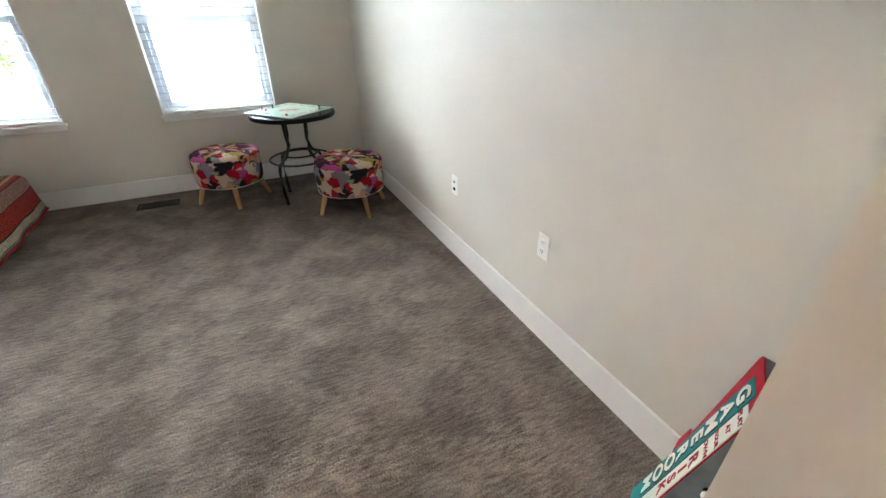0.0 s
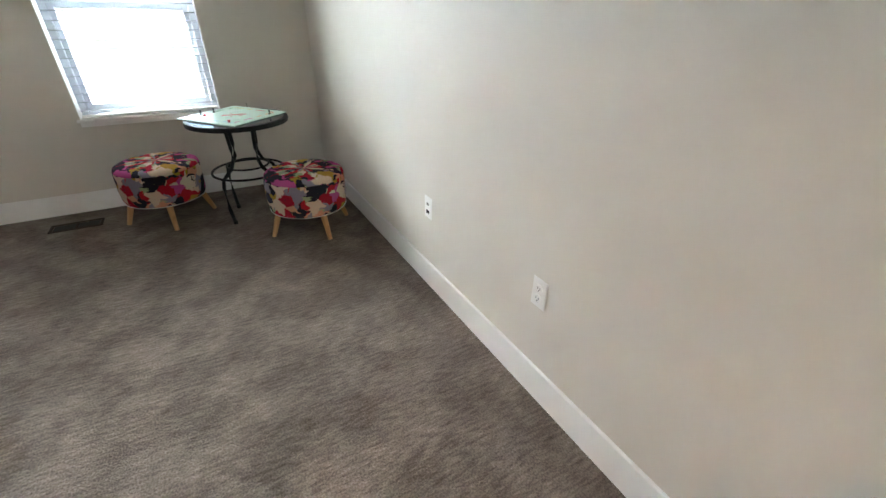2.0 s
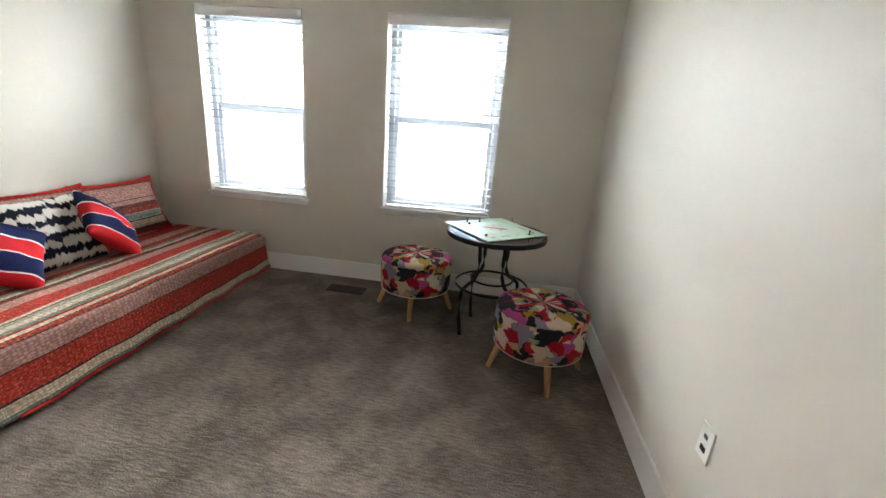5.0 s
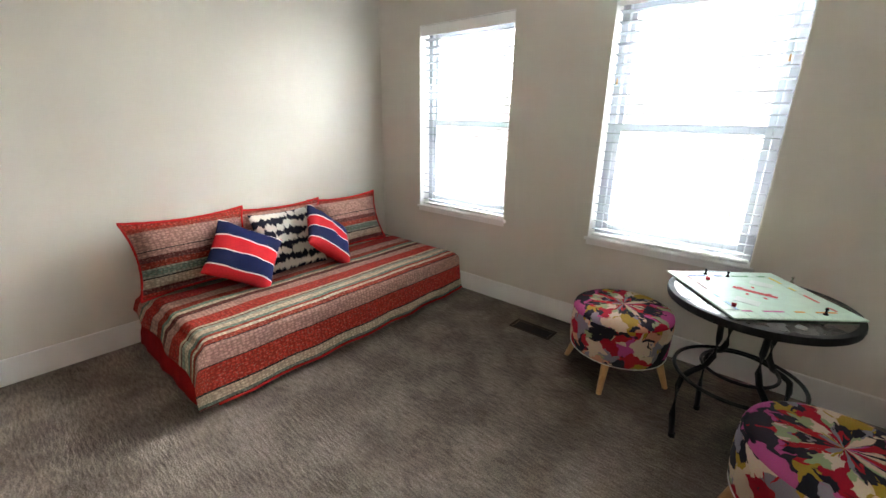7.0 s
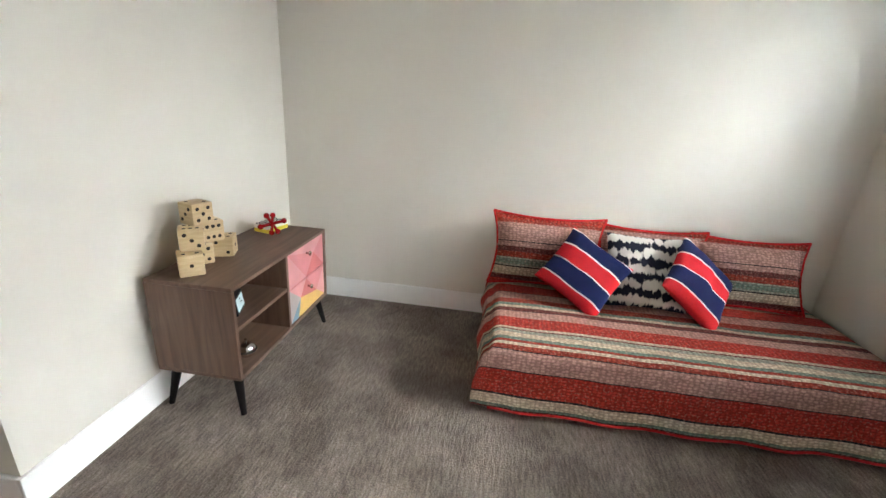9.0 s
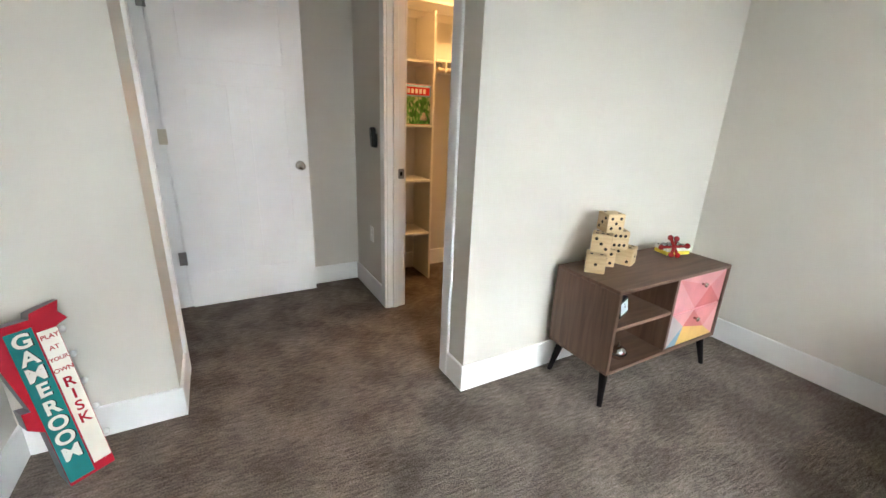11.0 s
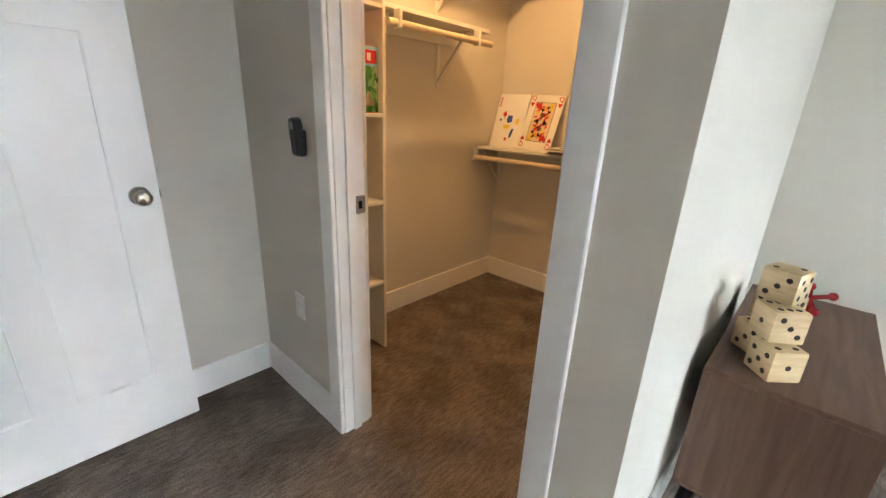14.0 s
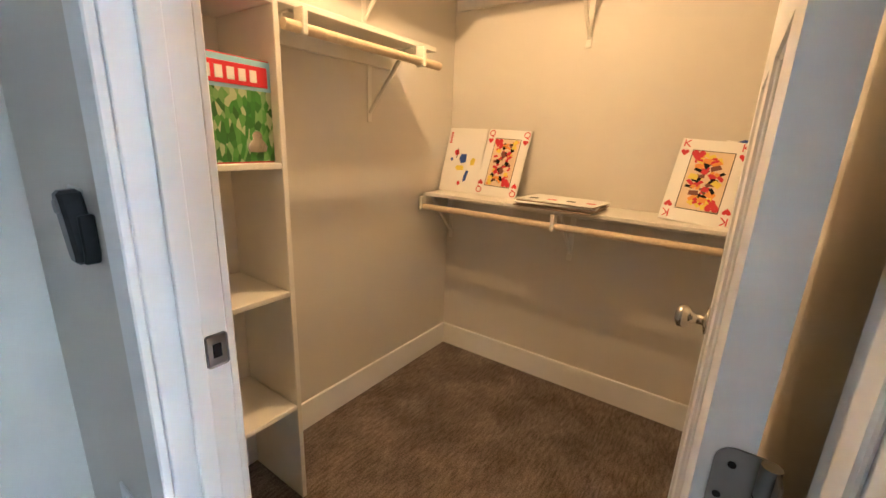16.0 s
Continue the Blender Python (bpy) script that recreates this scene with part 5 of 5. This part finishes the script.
def giant_card(letter, y, lean, spin, label):
    """A giant playing card that leans on the west wall; the court picture is a plain pattern of shapes."""
    w, h = 0.255, 0.375
    e = thing("giant_playing_card", label, "playing card", "giant cards on the closet shelf", pose(CX0 + 0.020 + math.sin(radians(lean)) * h, y, 1.058, 0, 0, 90) @ pose(0, 0, 0, -lean) @ pose(0, 0, 0, 0, spin))
    part("card", plate([(-w / 2, 0), (w / 2, 0), (w / 2, h), (-w / 2, h)], 0.005, bevel=0.001), PAPER, e)
    f = -0.0012
    if letter == "J":
        for k, (x, z, a, b, ink) in enumerate(((0.0, 0.235, 0.032, 0.034, RED_INK), (0.0, 0.195, 0.05, 0.055, INKS[7]), (0.030, 0.19, 0.03, 0.045, INKS[5]), (-0.035, 0.200, 0.018, 0.02, INKS[7]),
                                               (-0.012, 0.140, 0.06, 0.03, INKS[5]), (0.018, 0.100, 0.022, 0.07, INKS[7]), (0.012, 0.05, 0.02, 0.025, RED_INK), (-0.045, 0.225, 0.006, 0.06, BLACK))):
            part("figure_patch", plate([(x - a / 2, z), (x - a / 5, z - b / 2), (x + a / 2, z - b / 3), (x + a / 2.4, z + b / 2), (x - a / 3, z + b / 2)], 0.0008, pose(0, f, 0, 0, 12 * (k % 3 - 1))), ink, e)
        for z0 in (0.285,):
            for k in range(5):
                part("index_bar", box(-w / 2 + 0.014, -w / 2 + 0.028, f, f + 0.0008, z0 + 0.014 * k, z0 + 0.009 + 0.014 * k), RED_INK, e)
        return e
    part("court_frame", plate([(-0.078, 0.055), (0.078, 0.055), (0.078, 0.325), (-0.078, 0.325)], 0.0006, pose(0, -0.0008, 0)), BLACK, e)
    part("court_field", plate([(-0.075, 0.058), (0.075, 0.058), (0.075, 0.322), (-0.075, 0.322)], 0.0006, pose(0, -0.0014, 0)), material("court_cream", (0.70, 0.55, 0.36), 0.5), e)
    rnd = random.Random(ord(letter))
    inks = [RED_INK, BLACK, YELLOW_INK, INKS[3], RED_INK, INKS[0]]
    for k in range(34):
        x, z = rnd.uniform(-0.055, 0.055), rnd.uniform(0.0, 0.115)
        a, b = rnd.uniform(0.016, 0.042), rnd.uniform(0.010, 0.030)
        ink = inks[k % 6]
        for s in (1, -1):
            m = pose(s * x, -0.0022 - 0.00003 * k, 0.19 + s * z, 0, rnd.uniform(-60, 60))
            part("court_patch", plate([(-a / 2, -b / 2), (a / 2, -b / 3), (a / 3, b / 2), (-a / 2, b / 3)], 0.0005, m), ink, e)
    for s in (1, -1):
        m = pose(0, f, 0.19) @ pose(0, 0, 0, 0, 0 if s > 0 else 180)
        for sx in (-1, 1):
            writing(letter, 0.048, RED_INK, e, m @ pose(sx * 0.105, 0, 0.160), "index")
            part("suit_heart", heart(0.030, m @ pose(sx * 0.105, 0, 0.118)), RED_INK, e)
        part("suit_heart", heart(0.050, m @ pose(-0.052, -0.003, 0.108)), RED_INK, e)
    return e


giant_card("J", -0.42, 17, 0, "giant white joker card leaning on the wall")
giant_card("Q", -0.165, 19, 2, "giant queen of hearts card leaning on the wall")
giant_card("K", 0.780, 28, 4, "giant king of hearts card leaning on the wall")


def face_down_card():
    """A dark-backed giant card that leans behind the king."""
    w, h, lean = 0.255, 0.330, 13
    e = thing("giant_playing_card", "giant card with a black patterned back leaning on the wall", "playing card", "giant cards on the closet shelf", pose(CX0 + 0.020 + math.sin(radians(lean)) * h, 0.925, 1.058, 0, 0, 90) @ pose(0, 0, 0, -lean) @ pose(0, 0, 0, 0, 7))
    part("card", plate([(-w / 2, 0), (w / 2, 0), (w / 2, h), (-w / 2, h)], 0.005, bevel=0.001), PAPER, e)
    part("back_print", plate([(-w / 2 + 0.012, 0.012), (w / 2 - 0.012, 0.012), (w / 2 - 0.012, h - 0.012), (-w / 2 + 0.012, h - 0.012)], 0.0006, pose(0, -0.0008, 0)), BLACK, e, "black printed back")
    for k in range(7):
        z = 0.045 + 0.047 * k
        part("back_bar", plate([(-0.09, z), (0.09, z), (0.07, z + 0.012), (-0.07, z + 0.012)], 0.0005, pose(0, -0.0015, 0)), INKS[7], e)


face_down_card()


def card_stack():
    e = thing("card_stack", "loose stack of giant cards lying face down", "cards", at=pose(-1.845, 0.235, 1.057, 0, 0, 92))
    back = material("brown_card_edge", (0.30, 0.22, 0.16), 0.6)
    for k in range(6):
        m = pose(0.006 * ((k * 7) % 3 - 1), 0.008 * ((k * 5) % 3 - 1), 0.0062 * k, 0, 0, 3 * ((k * 3) % 5 - 2))
        c = part("card", box(-0.185, 0.185, -0.12, 0.12, 0, 0.005, 0.001, m), PAPER if k in (5, 3) else back, e)
    for k in range(4):
        part("index_bar", box(-0.14 + 0.09 * k, -0.10 + 0.09 * k, -0.06, -0.03, 0.0365, 0.0373), RED_INK if k % 2 else BLACK, e)


card_stack()

# ---- outside ----
LAWN = material("dry_lawn", (0.17, 0.19, 0.07), 0.95, spots=0.35, scale=0.6, bump=0.5, bump_scale=8)
ASPHALT = material("asphalt", (0.11, 0.11, 0.11), 0.9, spots=0.2, scale=0.8)
SIDING = material("pale_siding", (0.70, 0.69, 0.66), 0.7, spots=0.05)
SIDING_GREY = material("grey_siding", (0.50, 0.52, 0.54), 0.7, spots=0.05)
SHINGLE = material("grey_shingles", (0.13, 0.12, 0.12), 0.9, spots=0.3, scale=3, bump=0.5, bump_scale=12)
CONCRETE = material("pale_concrete", (0.42, 0.41, 0.39), 0.9, spots=0.1, scale=1.5)
DARKGLASS = material("window_dark_glass", (0.22, 0.24, 0.26), 0.15, spots=0.2)
FENCE = material("fence_vinyl", (0.55, 0.53, 0.49), 0.7)
LEAF = material("leaves", (0.07, 0.11, 0.03), 0.8, spots=0.4, scale=2)
BARK = material("bark", (0.12, 0.09, 0.07), 0.9)
GZ = -3.0
tagged(part("ground", box(-900, 900, NORTH + 0.4, 1500, GZ - 0.3, GZ), LAWN), "wide dry green lawn outside the house", "ground", kind="structure")
tagged(part("road", box(-80, 80, 15.0, 22.0, GZ + 0.004, GZ + 0.03), ASPHALT), "grey asphalt street below the windows", "road", kind="structure")
tagged(part("pavement", box(-80, 80, 12.8, 14.4, GZ + 0.004, GZ + 0.10), CONCRETE), "pale concrete pavement along the street", "pavement", kind="structure")
tagged(part("pavement", box(-80, 80, 22.6, 24.2, GZ + 0.004, GZ + 0.10), CONCRETE), "pale concrete pavement along the street", "pavement", kind="structure")


def house(x, y, w, d, h, siding, label, cross=False):
    e = thing("house", label, "house", "houses across the street", pose(x, y, GZ))
    part("wall", box(-w / 2, w / 2, 0, d, 0, h), siding, e)
    rise = w * 0.30 if cross else d * 0.28
    bm = bmesh.new()
    if cross:
        pts = [(-w / 2 - 0.4, h), (w / 2 + 0.4, h), (0, h + rise)]
        bm.free()
        bm = plate(pts, d + 0.8, pose(0, -0.4, 0))
    else:
        bm.free()
        bm = plate([(-d / 2 - 0.4, h), (d / 2 + 0.4, h), (0, h + rise)], w + 0.8, pose(w / 2 + 0.4, d / 2, 0, 0, 0, 90))
    part("roof", bm, SHINGLE, e, "grey shingle roof")
    if cross:
        part("gable", plate([(-w / 2 + 0.3, h + 0.02), (w / 2 - 0.3, h + 0.02), (0, h + rise - 0.25)], 0.03, pose(0, -0.44, 0)), siding, e)
    for k, wx in enumerate(np.linspace(-w / 2 + 1.4, w / 2 - 1.4, max(2, int(w / 2.6)))):
        for z in ((1.0, h - 1.7) if h > 4.4 else (1.0,)):
            wd = part("window", box(wx - 0.55, wx + 0.55, -0.06, -0.005, z, z + 1.3, 0.02), VINYL, e)
            part("pane", box(wx - 0.46, wx + 0.46, -0.075, -0.062, z + 0.09, z + 1.21), DARKGLASS, wd)
    part("door", box(-0.5 + w * 0.12, 0.5 + w * 0.12, -0.07, -0.004, 0.15, 2.25, 0.02), SIDING_GREY, e)
    return e


house(-5.5, 9.5, 5.0, 5.0, 2.2, SIDING_GREY, "low grey outbuilding with a steep gable roof", True)
for i, (x, y, w, d, h, mat, cross) in enumerate(((-19, 27, 13, 9, 3.0, SIDING, False), (-3, 28, 12, 9, 3.0, SIDING_GREY, True), (11.5, 27, 13, 9, 2.9, SIDING, False), (27, 29, 12, 9, 5.2, SIDING_GREY, True), (-36, 30, 12, 9, 5.2, SIDING, True),
                                               (3, 46, 14, 10, 5.4, SIDING, False), (-14, 48, 13, 10, 5.4, SIDING_GREY, False), (22, 48, 14, 10, 5.4, SIDING, True))):
    house(x, y, w, d, h, mat, "pale sided suburban house with a grey shingle roof", cross)


def fence(x0, x1, y):
    e = thing("fence", "pale vinyl yard fence", "fence")
    n = int((x1 - x0) / 2.4)
    for k in range(n + 1):
        x = x0 + (x1 - x0) * k / n
        part("post", box(x - 0.06, x + 0.06, y - 0.06, y + 0.06, GZ, GZ + 1.75, 0.01), FENCE, e)
        if k < n:
            part("panel", box(x + 0.06, x + (x1 - x0) / n - 0.06, y - 0.02, y + 0.02, GZ + 0.06, GZ + 1.65), FENCE, e)


fence(-12, 12, 11.6)


def tree(x, y, height, seed, label):
    rnd = random.Random(seed)
    e = thing("tree", label, "tree", "street trees", pose(x, y, GZ))
    bm = rod((0, 0, 0), (0.05, 0.02, height * 0.55), 0.11, 0.05, 10)
    tips = []
    for k in range(9):
        a, z = k * 2.4, height * (0.3 + 0.05 * k)
        tip = Vector((math.cos(a) * height * 0.2, math.sin(a) * height * 0.2, z + height * 0.22))
        add_rod(bm, (0.03, 0.01, z), tip, 0.035, 0.012, 7)
        tips.append(tip)
    part("trunk", bm, BARK, e)
    verts, faces = [], []
    for k in range(1500):
        c = tips[k % 9] + Vector((rnd.gauss(0, 0.32), rnd.gauss(0, 0.32), rnd.gauss(0.1, 0.34))) * height * 0.19
        q = Euler((rnd.uniform(0, 6), rnd.uniform(0, 6), rnd.uniform(0, 6))).to_matrix()
        s, b0 = rnd.uniform(0.06, 0.12), len(verts)
        verts += [c + q @ Vector(p) * s for p in ((-1, 0, 0), (0, -0.5, 0), (1, 0, 0), (0, 0.5, 0.15))]
        faces.append((b0, b0 + 1, b0 + 2, b0 + 3))
    me = bpy.data.meshes.new("crown")
    me.from_pydata([tuple(v) for v in verts], [], faces)
    me.materials.append(LEAF)
    new("crown", me).parent = e


tree(2.6, 13.6, 3.2, 3, "young leafy street tree by the pavement")
tree(-9.0, 25.3, 5.0, 5, "leafy street tree before the houses")
tree(8.0, 25.5, 4.4, 8, "leafy street tree before the houses")
